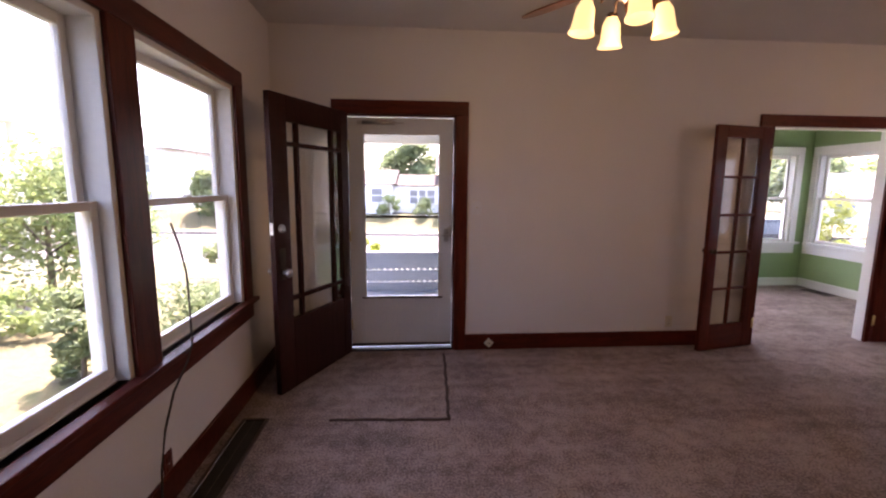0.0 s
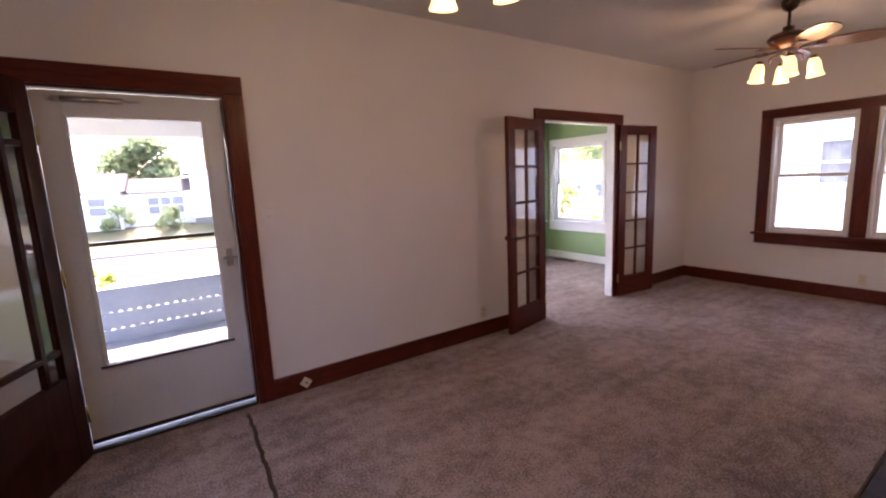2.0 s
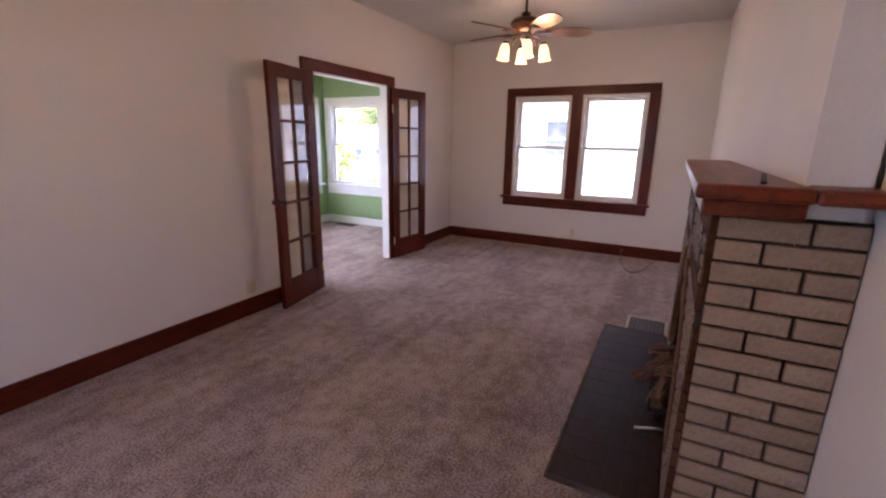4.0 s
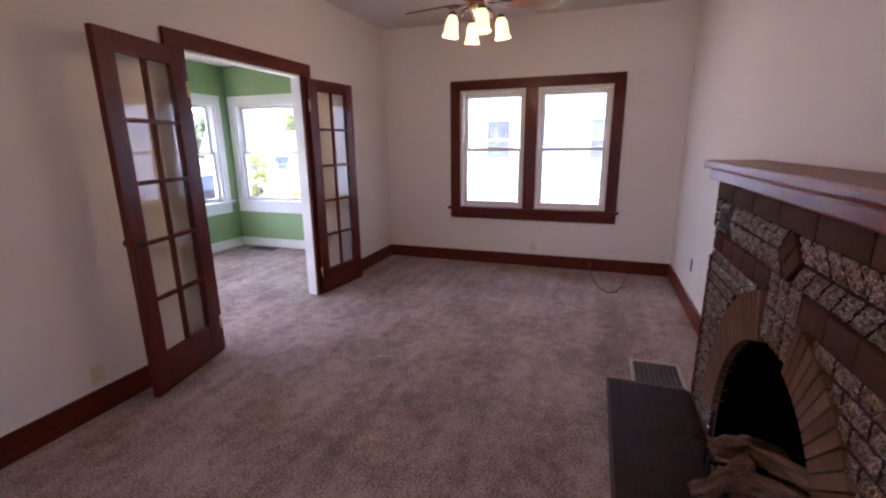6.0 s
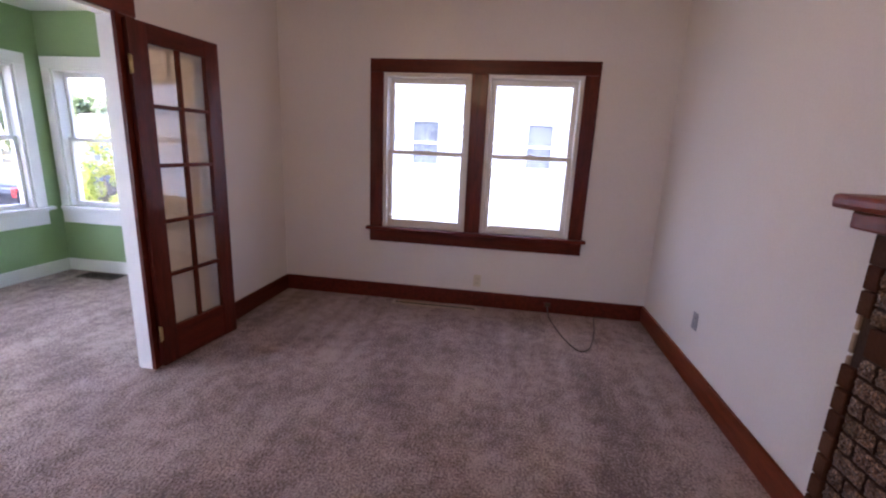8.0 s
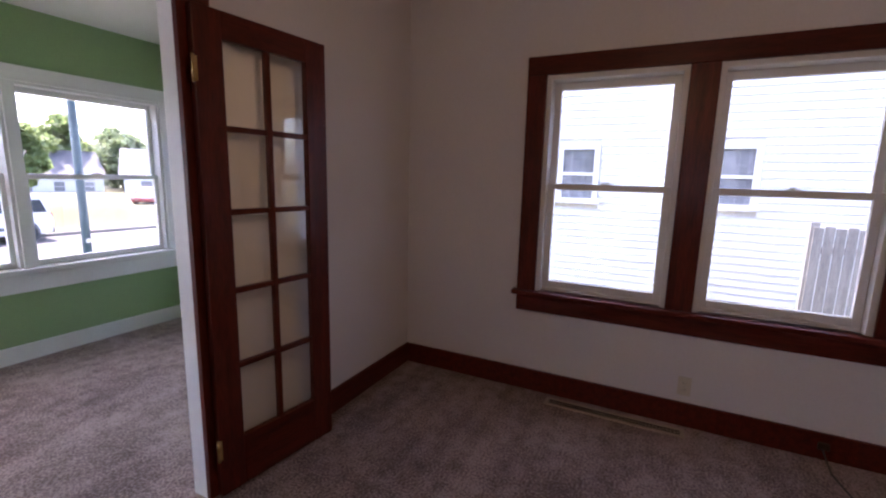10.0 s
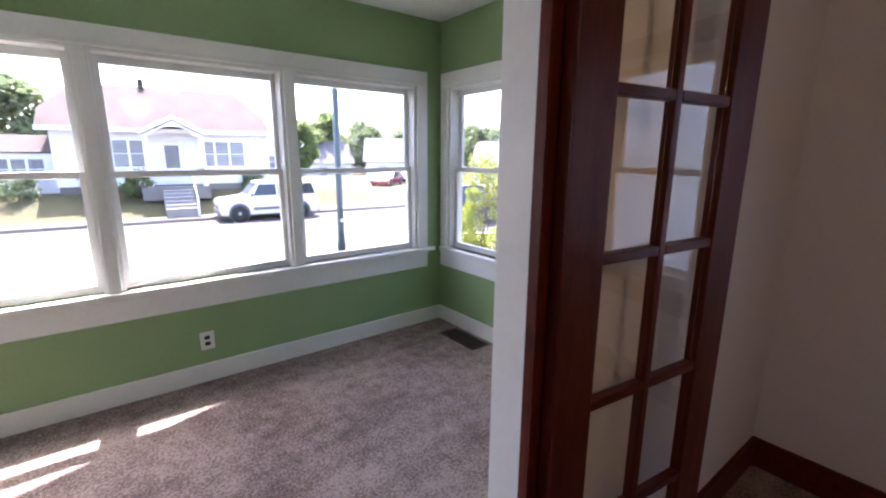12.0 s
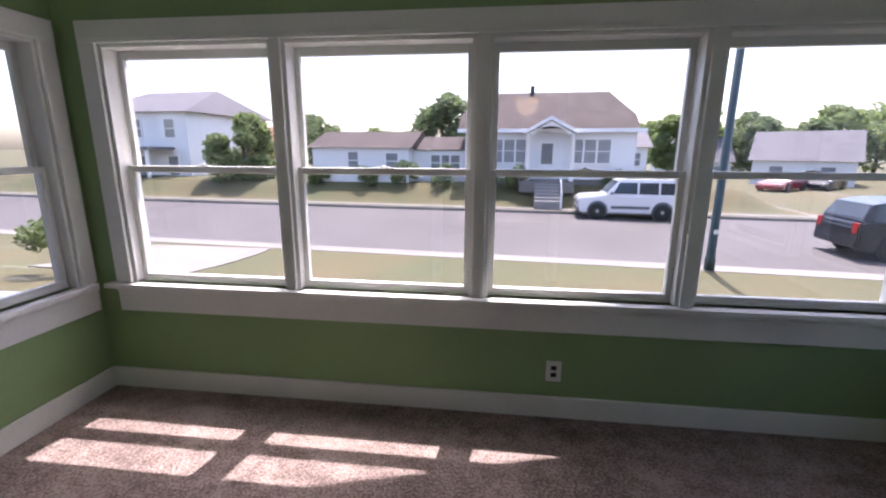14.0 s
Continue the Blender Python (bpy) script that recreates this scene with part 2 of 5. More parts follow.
def tube(points, r, seg=8, taper=None):
    """A round bar along points."""
    bm = bmesh.new()
    pts = [Vector(p) for p in points]
    rings = []
    for i, p in enumerate(pts):
        d = (pts[min(i + 1, len(pts) - 1)] - pts[max(i - 1, 0)]).normalized()
        u = d.cross(Vector((0, 0, 1)) if abs(d.z) < 0.95 else Vector((1, 0, 0))).normalized()
        w = d.cross(u)
        rr = r if taper is None else r * (1 + (taper - 1) * i / (len(pts) - 1))
        rings.append([bm.verts.new(p + rr * (math.cos(2 * math.pi * k / seg) * u + math.sin(2 * math.pi * k / seg) * w)) for k in range(seg)])
    for a, b in zip(rings, rings[1:]):
        for k in range(seg):
            bm.faces.new((a[k], a[(k + 1) % seg], b[(k + 1) % seg], b[k])).smooth = True
    bm.faces.new(rings[0][::-1])
    bm.faces.new(rings[-1])
    bmesh.ops.recalc_face_normals(bm, faces=bm.faces)
    return bm


def mesh_of(name, bm, material):
    me = bpy.data.meshes.new(name)
    bm.to_mesh(me)
    bm.free()
    for m in (material if isinstance(material, (list, tuple)) else [material]):
        me.materials.append(m)
    return me


def part(name, bm, material, parent=None, label="", at=None):
    """Links a bmesh as one mesh object under a thing or a part."""
    ob = new(name, mesh_of(name, bm, material))
    if at is not None:
        ob.matrix_basis = at
    if parent is not None:
        ob.parent = parent
    return tagged(ob, label)


def piece(name, me, parent, m):
    """A piece that shares its mesh."""
    ob = new(name, me)
    ob.parent = parent
    ob.matrix_basis = m
    return ob


def thing(name, label, category, at=None, group="", kind=""):
    ob = new(name)
    ob.empty_display_size = 0.1
    if at is not None:
        ob.matrix_basis = at
    return tagged(ob, label, category, group, kind)


def setting(name, bm, material, label=""):
    return tagged(part(name, bm, material), label, kind="structure")


# ---- plan (metres) ----
XW, XE, YN, YS, ZC = -1.0, 6.362, 3.878, 0.476, 2.80      # living room
PXW, PYN, PY0, PZC, PF = 1.64, 6.41, 3.965, 2.55, -0.022               # sun room
DX0, DX1, DZ = -0.40, 0.545, 2.10                          # front door opening
FX0, FX1, FZ = 3.445, 4.672, 2.065                         # french door opening
EW = (1.20, 2.895, 0.70, 2.06)                             # east window opening: y0 y1 z0 z1
WW = (0.83, 3.06, 0.70, 2.13)                              # west window opening
NW = (1.885, 6.11, 0.68, 2.03)                              # sun room front windows: x0 x1 z0 z1
SW = (4.15, 6.29, 0.68, 2.03)                              # sun room end windows: y0 y1 z0 z1
T = 0.15

setting("floor", boxes((XW - T, XE + T, -3.2, YN + 0.045, -0.12, 0), (PXW - T, XE + T, YN + 0.045, PYN + T, -0.14, PF)), M_CARPET, "mottled grey-brown cut-pile carpet with brushed patches")
setting("ceiling", boxes((XW - T, XE + T, -3.2, YN + 0.045, ZC, ZC + 0.12)), M_CEIL)
setting("ceiling_sun_room", boxes((PXW - T, XE + T, YN + 0.0456, PYN + T, PZC, PZC + 0.12)), M_WHITE)
setting("wall_north", boxes((XW - T, DX0, YN, YN + 0.045, 0, ZC), (DX0, DX1, YN, YN + 0.045, DZ, ZC), (DX1, FX0, YN, YN + 0.045, 0, ZC), (FX0, FX1, YN, YN + 0.045, FZ, ZC), (FX1, XE, YN, YN + 0.045, 0, ZC)), M_WALL, "off-white painted plaster wall with faint marks")
setting("wall_entry_outside", boxes((XW - T, DX0, YN + 0.0453, PY0, -0.7, ZC), (DX0, DX1, YN + 0.0453, PY0, DZ, ZC), (DX1, PXW - T, YN + 0.0453, PY0, -0.7, ZC)), M_WHITE)
setting("wall_sun_room_south", boxes((PXW, FX0, YN + 0.0453, PY0, 0, PZC), (FX0, FX1, YN + 0.0453, PY0, FZ, PZC), (FX1, XE, YN + 0.0453, PY0, 0, PZC)), M_GREEN)
y0, y1, z0, z1 = EW
setting("wall_east", boxes((XE, XE + T, YS - T, y0, 0, ZC), (XE, XE + T, y1, YN + 0.045, 0, ZC), (XE, XE + T, y0, y1, 0, z0), (XE, XE + T, y0, y1, z1, ZC)), M_WALL, "off-white painted plaster wall")
y0, y1, z0, z1 = WW
setting("wall_west", boxes((XW - T, XW, -3.2, y0, 0, ZC), (XW - T, XW, y1, YN, 0, ZC), (XW - T, XW, y0, y1, 0, z0), (XW - T, XW, y0, y1, z1, ZC)), M_WALL, "off-white painted plaster wall")
setting("wall_south", boxes((1.3, 1.92, 0.31 - T, 0.31, 0, ZC), (1.92, 2.20, YS - T, YS, 0, ZC), (3.54, XE, YS - T, YS, 0, ZC), (2.20, 3.54, YS - T, YS, 0.78, ZC)), M_WALL, "off-white painted plaster wall behind the fireplace")
setting("wall_back", boxes((XW, 4.15, -3.2, -3.05, 0, ZC), (4.0, 4.15, -3.05, YS - T, 0, ZC)), M_WALL)
x0, x1, z0, z1 = NW
setting("wall_sun_room_north", boxes((PXW - T, x0, PYN, PYN + T, 0, PZC), (x1, XE + T, PYN, PYN + T, 0, PZC), (x0, x1, PYN, PYN + T, 0, z0), (x0, x1, PYN, PYN + T, z1, PZC)), M_GREEN, "leaf-green painted wall under a row of windows")
y0, y1, z0, z1 = SW
for nm, xa, xb in (("wall_sun_room_east", XE, XE + T), ("wall_sun_room_west", PXW - T, PXW)):
    setting(nm, boxes((xa, xb, YN + 0.0453, y0, 0, PZC), (xa, xb, y1, PYN, 0, PZC), (xa, xb, y0, y1, 0, z0), (xa, xb, y0, y1, z1, PZC)), M_GREEN, "leaf-green painted end wall")

# baseboards
BH = 0.146
setting("baseboard_north", boxes((XW + 0.02, DX0 - 0.11, YN - 0.02, YN, 0, BH), (DX1 + 0.11, FX0 - 0.11, YN - 0.02, YN, 0, BH), (FX1 + 0.11, XE - 0.02, YN - 0.02, YN, 0, BH), bevel=0.004), M_WOODX, "dark mahogany baseboard")
setting("baseboard_east", boxes((XE - 0.02, XE, YS + 0.02, YN, 0, BH), bevel=0.004), M_WOODX, "dark mahogany baseboard")
setting("baseboard_west", boxes((XW, XW + 0.02, -3.0, YN, 0, BH), bevel=0.004), M_WOODX, "dark mahogany baseboard")
setting("baseboard_south", boxes((3.88, XE, YS, YS + 0.02, 0, BH), (1.3, 1.86, 0.31, 0.33, 0, BH), bevel=0.004), M_MANTEL, "reddish mahogany baseboard")
setting("baseboard_sun_room", boxes((PXW + 0.02, XE - 0.02, PYN - 0.018, PYN, PF, PF + 0.128), (XE - 0.018, XE, PY0, PYN, PF, PF + 0.128), (PXW, PXW + 0.018, PY0, PYN, PF, PF + 0.128), bevel=0.004), M_WHITE, "white painted baseboard")


# ---- windows ----
def window(name, units, z0, z1, at, trim, label, j=0.03, s=0.04, sash=None, casing=0.11, depth=0.10, outer=None, dark=True, zmeet=None, head=0.11, apron_h=0.11, wall_t=T, corner=0.0, rails=(0.055, 0.035)):
    """A row of double-hung units on the plane y = 0, seen from -y; units are (x0, x1). Casing, stool and apron on the room side."""
    w = thing(name, label, "window", at, kind="structure")
    a, b = units[0][0], units[-1][1]
    c = casing
    part("casing", boxes((a - c, a, -0.022, 0, z0, z1), bevel=0.004), trim[0], w)
    part("casing", boxes((b, b + c, -0.022, 0, z0, z1), bevel=0.004), trim[0], w)
    part("head_casing", boxes((a - c, b + c, -0.024, 0, z1, z1 + head), bevel=0.004), trim[1], w)
    part("stool", boxes((a - c - 0.03 + corner, b + c + 0.03 - corner, -0.055, 0.05, z0 - 0.03, z0), bevel=0.006), trim[1], w)
    part("apron", boxes((a - c, b + c, -0.02, 0, z0 - 0.03 - apron_h, z0 - 0.031), bevel=0.004), trim[1], w)
    if not dark:
        part("crown_bead", boxes((a - c + 0.02, b + c - 0.02, -0.034, -0.025, z1 - 0.002, z1 + 0.02), bevel=0.004), trim[1], w)
        part("cove", boxes((a - c, b + c, -0.032, -0.0205, z0 - 0.05, z0 - 0.0305), bevel=0.006), trim[1], w)
    for (u0, u1), (v0, v1) in zip(units, units[1:]):
        part("mullion_casing", boxes((u1, v0, -0.022, 0.0, z0, z1), bevel=0.004), trim[0], w)
        part("mullion_post", boxes((u1, v0, 0.002, wall_t, z0, z1)), (sash or M_VINYL), w)
    for u0, u1 in units:
        fr = part("window_frame", boxes((u0, u0 + j, 0.0, wall_t - 0.005, z0, z1), (u1 - j, u1, 0.0, wall_t - 0.005, z0, z1), (u0 + j, u1 - j, 0.0, wall_t - 0.005, z1 - j, z1), (u0 + j, u1 - j, 0.052, wall_t + 0.01, z0 - 0.02, z0 + 0.02), bevel=0.002), (sash or M_VINYL), w)
        zm = zmeet or (z0 + z1) / 2 - 0.01
        for nm, ya, za, zb in (("lower_sash", depth - 0.045, z0 + 0.012, zm + 0.02), ("upper_sash", depth, zm - 0.02, z1 - j)):
            rail = rails[0] if nm == "lower_sash" else rails[1]
            top = 0.035 if nm == "lower_sash" else 0.045
            sa = part(nm, boxes((u0 + j, u0 + j + s, ya, ya + 0.035, za, zb), (u1 - j - s, u1 - j, ya, ya + 0.035, za, zb), (u0 + j + s, u1 - j - s, ya, ya + 0.035, za, za + rail), (u0 + j + s, u1 - j - s, ya, ya + 0.035, zb - top, zb), bevel=0.004), (sash or M_VINYL), w)
            p = part("pane", boxes((u0 + j + s - 0.004, u1 - j - s + 0.004, ya + 0.015, ya + 0.019, za + rail - 0.004, zb - top + 0.004)), M_GLASS, sa)
            p.visible_shadow = False
        lock = lathe([(0.012, 0), (0.012, 0.012), (0.006, 0.014)], 10)
        box(lock, -0.035, 0.035, -0.008, 0.008, 0.0, 0.008)
        part("sash_lock", lock, (sash or M_VINYL), fr, at=pose((u0 + u1) / 2, depth - 0.028, zm + 0.02))
    return w


DARK, PALE = (M_WOOD, M_WOODX), (M_WHITE, M_WHITE)
# east: local x runs along -y of the world
window("window_east", [(-2.895, -2.125), (-1.985, -1.20)], 0.70, 2.06, pose(XE, 0, 0, 0, 0, -90), DARK, "pair of white double-hung windows in dark mahogany casing", casing=0.12, zmeet=1.385)
window("window_west", [(0.83, 1.85), (2.02, 3.06)], 0.70, 2.13, pose(XW, 0, 0, 0, 0, 90), DARK, "pair of tall white double-hung windows in dark mahogany casing", casing=0.125, zmeet=1.41)
window("window_front", [(1.885, 2.875), (2.935, 3.945), (4.010, 5.030), (5.093, 6.11)], 0.68, 2.03, pose(0, PYN, 0), PALE, "row of four white painted double-hung windows", j=0.02, s=0.03, sash=M_WHITE, casing=0.10, zmeet=1.358, head=0.112, apron_h=0.148, dark=False, corner=-0.03, rails=(0.032, 0.035))
window("window_end_east", [(-6.29, -5.245), (-5.185, -4.15)], 0.68, 2.03, pose(XE, 0, 0, 0, 0, -90), PALE, "pair of white painted double-hung windows", j=0.02, s=0.03, sash=M_WHITE, casing=0.09, zmeet=1.358, head=0.112, apron_h=0.148, dark=False, corner=0.05, rails=(0.032, 0.035))
window("window_end_west", [(4.15, 5.185), (5.245, 6.29)], 0.68, 2.03, pose(PXW, 0, 0, 0, 0, 90), PALE, "pair of white painted double-hung windows", j=0.02, s=0.03, sash=M_WHITE, casing=0.09, zmeet=1.358, head=0.112, apron_h=0.148, dark=False, corner=0.05, rails=(0.032, 0.035))

# ---- front door ----
fd = thing("door_frame_front", "dark mahogany door casing on the plaster wall", "door frame", kind="structure")
part("casing", boxes((DX0 - 0.11, DX0, YN - 0.022, YN, 0, DZ), bevel=0.004), M_WOOD, fd)
part("casing", boxes((DX1, DX1 + 0.11, YN - 0.022, YN, 0, DZ), bevel=0.004), M_WOOD, fd)
part("head_casing", boxes((DX0 - 0.11, DX1 + 0.11, YN - 0.024, YN, DZ, DZ + 0.115), bevel=0.004), M_WOODX, fd)
part("jamb", boxes((DX0, DX0 + 0.012, YN, PY0, 0, DZ)), M_WOOD, fd)
part("jamb", boxes((DX1 - 0.012, DX1, YN, PY0, 0, DZ)), M_WOOD, fd)
part("head_jamb", boxes((DX0 + 0.012, DX1 - 0.012, YN, PY0, DZ - 0.012, DZ)), M_WOODX, fd)
part("threshold", boxes((DX0 + 0.012, DX1 - 0.012, YN - 0.01, PY0, 0.0, 0.012), bevel=0.004), M_IRON, fd)

sd = thing("storm_door", "closed pale grey aluminium storm door with two glass panes", "door", pose(0, 3.935, 0))
a, b = DX0 + 0.016, DX1 - 0.016
ga, gb, gz0, gz1 = -0.255, 0.415, 0.50, 1.945
part("door_panel", boxes((a, ga, 0, 0.035, 0.055, 2.08), (gb, b, 0, 0.035, 0.055, 2.08), (ga, gb, 0, 0.035, 0.055, gz0), (ga, gb, 0, 0.035, gz1, 2.08), bevel=0.002), M_STORM, sd)
part("glazing_bead", boxes((ga - 0.012, ga + 0.012, -0.008, 0, gz0 - 0.01, gz1 + 0.012), (gb - 0.012, gb + 0.012, -0.008, 0, gz0 - 0.01, gz1 + 0.012), (ga + 0.012, gb - 0.012, -0.008, 0, gz1 - 0.006, gz1 + 0.012), bevel=0.002), M_STORM, sd)
part("sill_bead", boxes((ga - 0.03, gb + 0.03, -0.012, -0.0, gz0 - 0.018, gz0 - 0.004), bevel=0.002), M_BRONZE, sd)
part("middle_rail", boxes((ga, gb, -0.004, 0.03, 1.215, 1.238), bevel=0.003), M_BRONZE, sd)
for za, zb in ((gz0, 1.215), (1.238, gz1)):
    p = part("pane", boxes((ga, gb, 0.015, 0.019, za, zb)), M_GLASS, sd)
    p.visible_shadow = False
part("bottom_sweep", boxes((a, b, -0.004, 0.03, 0.030, 0.0545)), M_BRONZE, sd)
closer = tube([(-0.26, -0.02, 2.035), (0.02, -0.02, 2.035)], 0.016, 12)
box(closer, -0.3, -0.26, -0.03, 0.0, 2.02, 2.05)
box(closer, 0.02, 0.10, -0.024, -0.016, 2.03, 2.04)
part("door_closer", closer, M_STEEL, sd, "grey tubular door closer")
ha = boxes((0.455, 0.495, -0.014, 0, 1.0, 1.12), bevel=0.004)
box(ha, 0.43, 0.52, -0.05, -0.035, 1.055, 1.07, 0.003)
box(ha, 0.468, 0.482, -0.036, -0.012, 1.055, 1.07)
part("latch_handle", ha, M_STEEL, sd)

# entry door, swung into the room: local x from the hinge to the free edge
ang = math.degrees(math.atan2(3.035 - 3.845, -0.765 + 0.375))
ed = thing("front_door", "open dark mahogany entry door with divided glass and nickel knob", "door", pose(-0.375, 3.845, 0.012, 0, 0, ang))
W, H, TH = 0.90, 2.095, 0.044
st, sl = 0.10, 0.16
gx0, gx1, gZ0, gZ1 = st, W - sl, 0.52, 1.92
part("stile", boxes((0, st, -TH, 0, 0, H), bevel=0.004), M_DOOR, ed)
part("stile", boxes((W - sl, W, -TH, 0, 0, H), bevel=0.004), M_DOOR, ed)
part("top_rail", boxes((st, W - sl, -TH, 0, gZ1, H), bevel=0.003), M_DOOR, ed)
part("bottom_rail", boxes((st, W - sl, -TH, 0, 0, gZ0), bevel=0.003), M_DOOR, ed)
mx = [gx0 + 0.115, gx1 - 0.115]
mz = [gZ0 + 0.15, gZ1 - 0.15]
for x in mx:
    part("muntin", boxes((x - 0.016, x + 0.016, -TH + 0.004, -0.004, gZ0, gZ1), bevel=0.004), M_DOOR, ed)
cols = [gx0, mx[0] - 0.016, mx[0] + 0.016, mx[1] - 0.016, mx[1] + 0.016, gx1]
for z in mz:
    for i in range(3):
        part("muntin", boxes((cols[2 * i], cols[2 * i + 1], -TH + 0.004, -0.004, z - 0.016, z + 0.016), bevel=0.004), M_DOOR, ed)
rows = [gZ0, mz[0] - 0.016, mz[0] + 0.016, mz[1] - 0.016, mz[1] + 0.016, gZ1]
for i in range(3):
    for k in range(3):
        p = part("pane", boxes((cols[2 * i], cols[2 * i + 1], -TH / 2 - 0.002, -TH / 2 + 0.002, rows[2 * k], rows[2 * k + 1])), M_GLASS_OLD, ed)
        p.visible_shadow = False
# the room side of the open door is local +y
for s in (0.0, -TH):
    sg = 1 if s == 0.0 else -1
    rose = part("lock_plate", boxes((W - 0.095, W - 0.035, min(s, s + sg * 0.006), max(s, s + sg * 0.006), 0.83, 1.05), bevel=0.002), M_BRONZE, ed)
    kn = lathe([(0.013, 0), (0.012, 0.03), (0.028, 0.038), (0.031, 0.052), (0.024, 0.064), (0.0, 0.067)], 16)
    part("door_knob", kn, M_STEEL, ed, "round nickel door knob", at=pose(W - 0.065, s + sg * 0.006, 0.88, -90 * sg, 0, 0))
db = lathe([(0.028, 0), (0.028, 0.012), (0.02, 0.016), (0.0, 0.017)], 16)
box(db, -0.006, 0.006, -0.018, 0.018, 0.016, 0.034, 0.002)
part("deadbolt", db, M_STEEL, ed, "nickel deadbolt thumb turn", at=pose(W - 0.065, 0, 1.19, -90, 0, 0))
part("deadbolt_box", boxes((W - 0.02, W + 0.003, -TH + 0.01, -0.01, 1.15, 1.23)), M_STEEL, ed)
for z in (0.25, 1.05, 1.82):
    part("hinge", tube([(-0.004, 0.006, z - 0.05), (-0.004, 0.006, z + 0.05)], 0.007, 10), M_BRASS, ed)

# ---- french doors ----
ff = thing("door_frame_french", "cased opening, mahogany on one face and white on the other", "door frame", kind="structure")
part("casing", boxes((FX0 - 0.115, FX0, YN - 0.022, YN, 0, FZ), bevel=0.004), M_WOOD, ff)
part("casing", boxes((FX1, FX1 + 0.115, YN - 0.022, YN, 0, FZ), bevel=0.004), M_WOOD, ff)
part("head_casing", boxes((FX0 - 0.12, FX1 + 0.12, YN - 0.026, YN, FZ, FZ + 0.105), bevel=0.004), M_WOODX, ff)
for xa, xb in ((FX0, FX0 + 0.014), (FX1 - 0.014, FX1)):
    part("jamb", boxes((xa, xb, YN + 0.0, PY0, 0, FZ)), M_WHITE, ff, "white painted jamb")
    part("rabbet", boxes((xa - 0.002, xb + 0.003, YN - 0.025, YN, 0, FZ)), M_WOOD, ff)
part("head_jamb", boxes((FX0 + 0.014, FX1 - 0.014, YN, PY0, FZ - 0.014, FZ)), M_WHITE, ff)
part("sun_room_casing", boxes((FX0 - 0.10, FX0 + 0.004, PY0, PY0 + 0.02, 0, FZ), bevel=0.004), M_WHITE, ff)
part("sun_room_casing", boxes((FX1 - 0.004, FX1 + 0.10, PY0, PY0 + 0.02, 0, FZ), bevel=0.004), M_WHITE, ff)
part("sun_room_head", boxes((FX0 - 0.12, FX1 + 0.12, PY0, PY0 + 0.022, FZ, FZ + 0.12), bevel=0.004), M_WHITE, ff)


def french_leaf(name, at, flip, label):
    """Ten-light leaf; local x from the hinge to the free edge, the room side at -y if flip is 1."""
    d = thing(name, label, "door", at, group="pair of french doors")
    W, H, TH, st = 0.63, 2.035, 0.036, 0.115
    g0, g1, q0, q1 = st, W - st, 0.235, 1.93
    part("stile", boxes((0, st, -TH / 2, TH / 2, 0, H), bevel=0.004), M_WOOD, d)
    part("stile", boxes((W - st, W, -TH / 2, TH / 2, 0, H), bevel=0.004), M_WOOD, d)
    part("top_rail", boxes((st, W - st, -TH / 2, TH / 2, q1, H), bevel=0.003), M_WOODX, d)
    part("bottom_rail", boxes((st, W - st, -TH / 2, TH / 2, 0, q0), bevel=0.003), M_WOODX, d)
    xm, m = W / 2, 0.012
    part("muntin", boxes((xm - m, xm + m, -TH / 2 + 0.003, TH / 2 - 0.003, q0, q1), bevel=0.004), M_WOOD, d)
    zs = [q0 + (q1 - q0) * k / 5 for k in range(6)]
    for k in range(1, 5):
        for xa, xb in ((g0, xm - m), (xm + m, g1)):
            part("muntin", boxes((xa, xb, -TH / 2 + 0.003, TH / 2 - 0.003, zs[k] - m, zs[k] + m), bevel=0.004), M_WOODX, d)
    for k in range(5):
        for xa, xb in ((g0, xm - m), (xm + m, g1)):
            p = part("pane", boxes((xa, xb, -0.002, 0.002, zs[k] + (m if k else 0), zs[k + 1] - (m if k < 4 else 0))), M_GLASS_OLD, d)
            p.visible_shadow = False
    for z in (0.22, 1.80):
        h = boxes((-0.004, 0.010, -flip * TH / 2 - 0.002, -flip * TH / 2 + 0.002, z - 0.045, z + 0.045))
        part("hinge_leaf", h, M_BRASS, d, "worn brass hinge")
        part("hinge_pin", tube([(-0.006, -flip * TH / 2, z - 0.05), (-0.006, -flip * TH / 2, z + 0.05)], 0.006, 10), M_BRASS, d)
    if flip == -1:
        for sg in (1, -1):
            kn = lathe([(0.02, 0), (0.02, 0.004), (0.008, 0.006), (0.008, 0.022), (0.022, 0.03), (0.024, 0.04), (0.014, 0.05), (0, 0.051)], 14)
            part("door_knob", kn, M_BRONZE, d, at=pose(W - 0.05, sg * TH / 2, 0.93, -90 * sg, 0, 0))
    return d


lx, ly = 3.405, 3.825
french_leaf("french_door", pose(lx, ly, 0.012, 0, 0, math.degrees(math.atan2(3.695 - ly, 2.79 - lx))), -1, "open mahogany french door with ten panes and a dark knob")
rx, ry = 4.690, 3.835
french_leaf("french_door", pose(rx, ry, 0.012, 0, 0, math.degrees(math.atan2(3.755 - ry, 5.31 - rx))), 1, "open mahogany french door with ten panes")

# ---- fireplace ----
BX0, BX1, BY, BZ = 1.88, 3.86, 0.688, 1.262
CX, CZ, RI, RO, WIDE = 2.87, 0.17, 0.570, 0.765, -0.045   # the arch is narrower than high by WIDE on each side
fp = thing("fireplace", "brick and rough pebble-brick fireplace with arched opening and mahogany mantel", "fireplace")


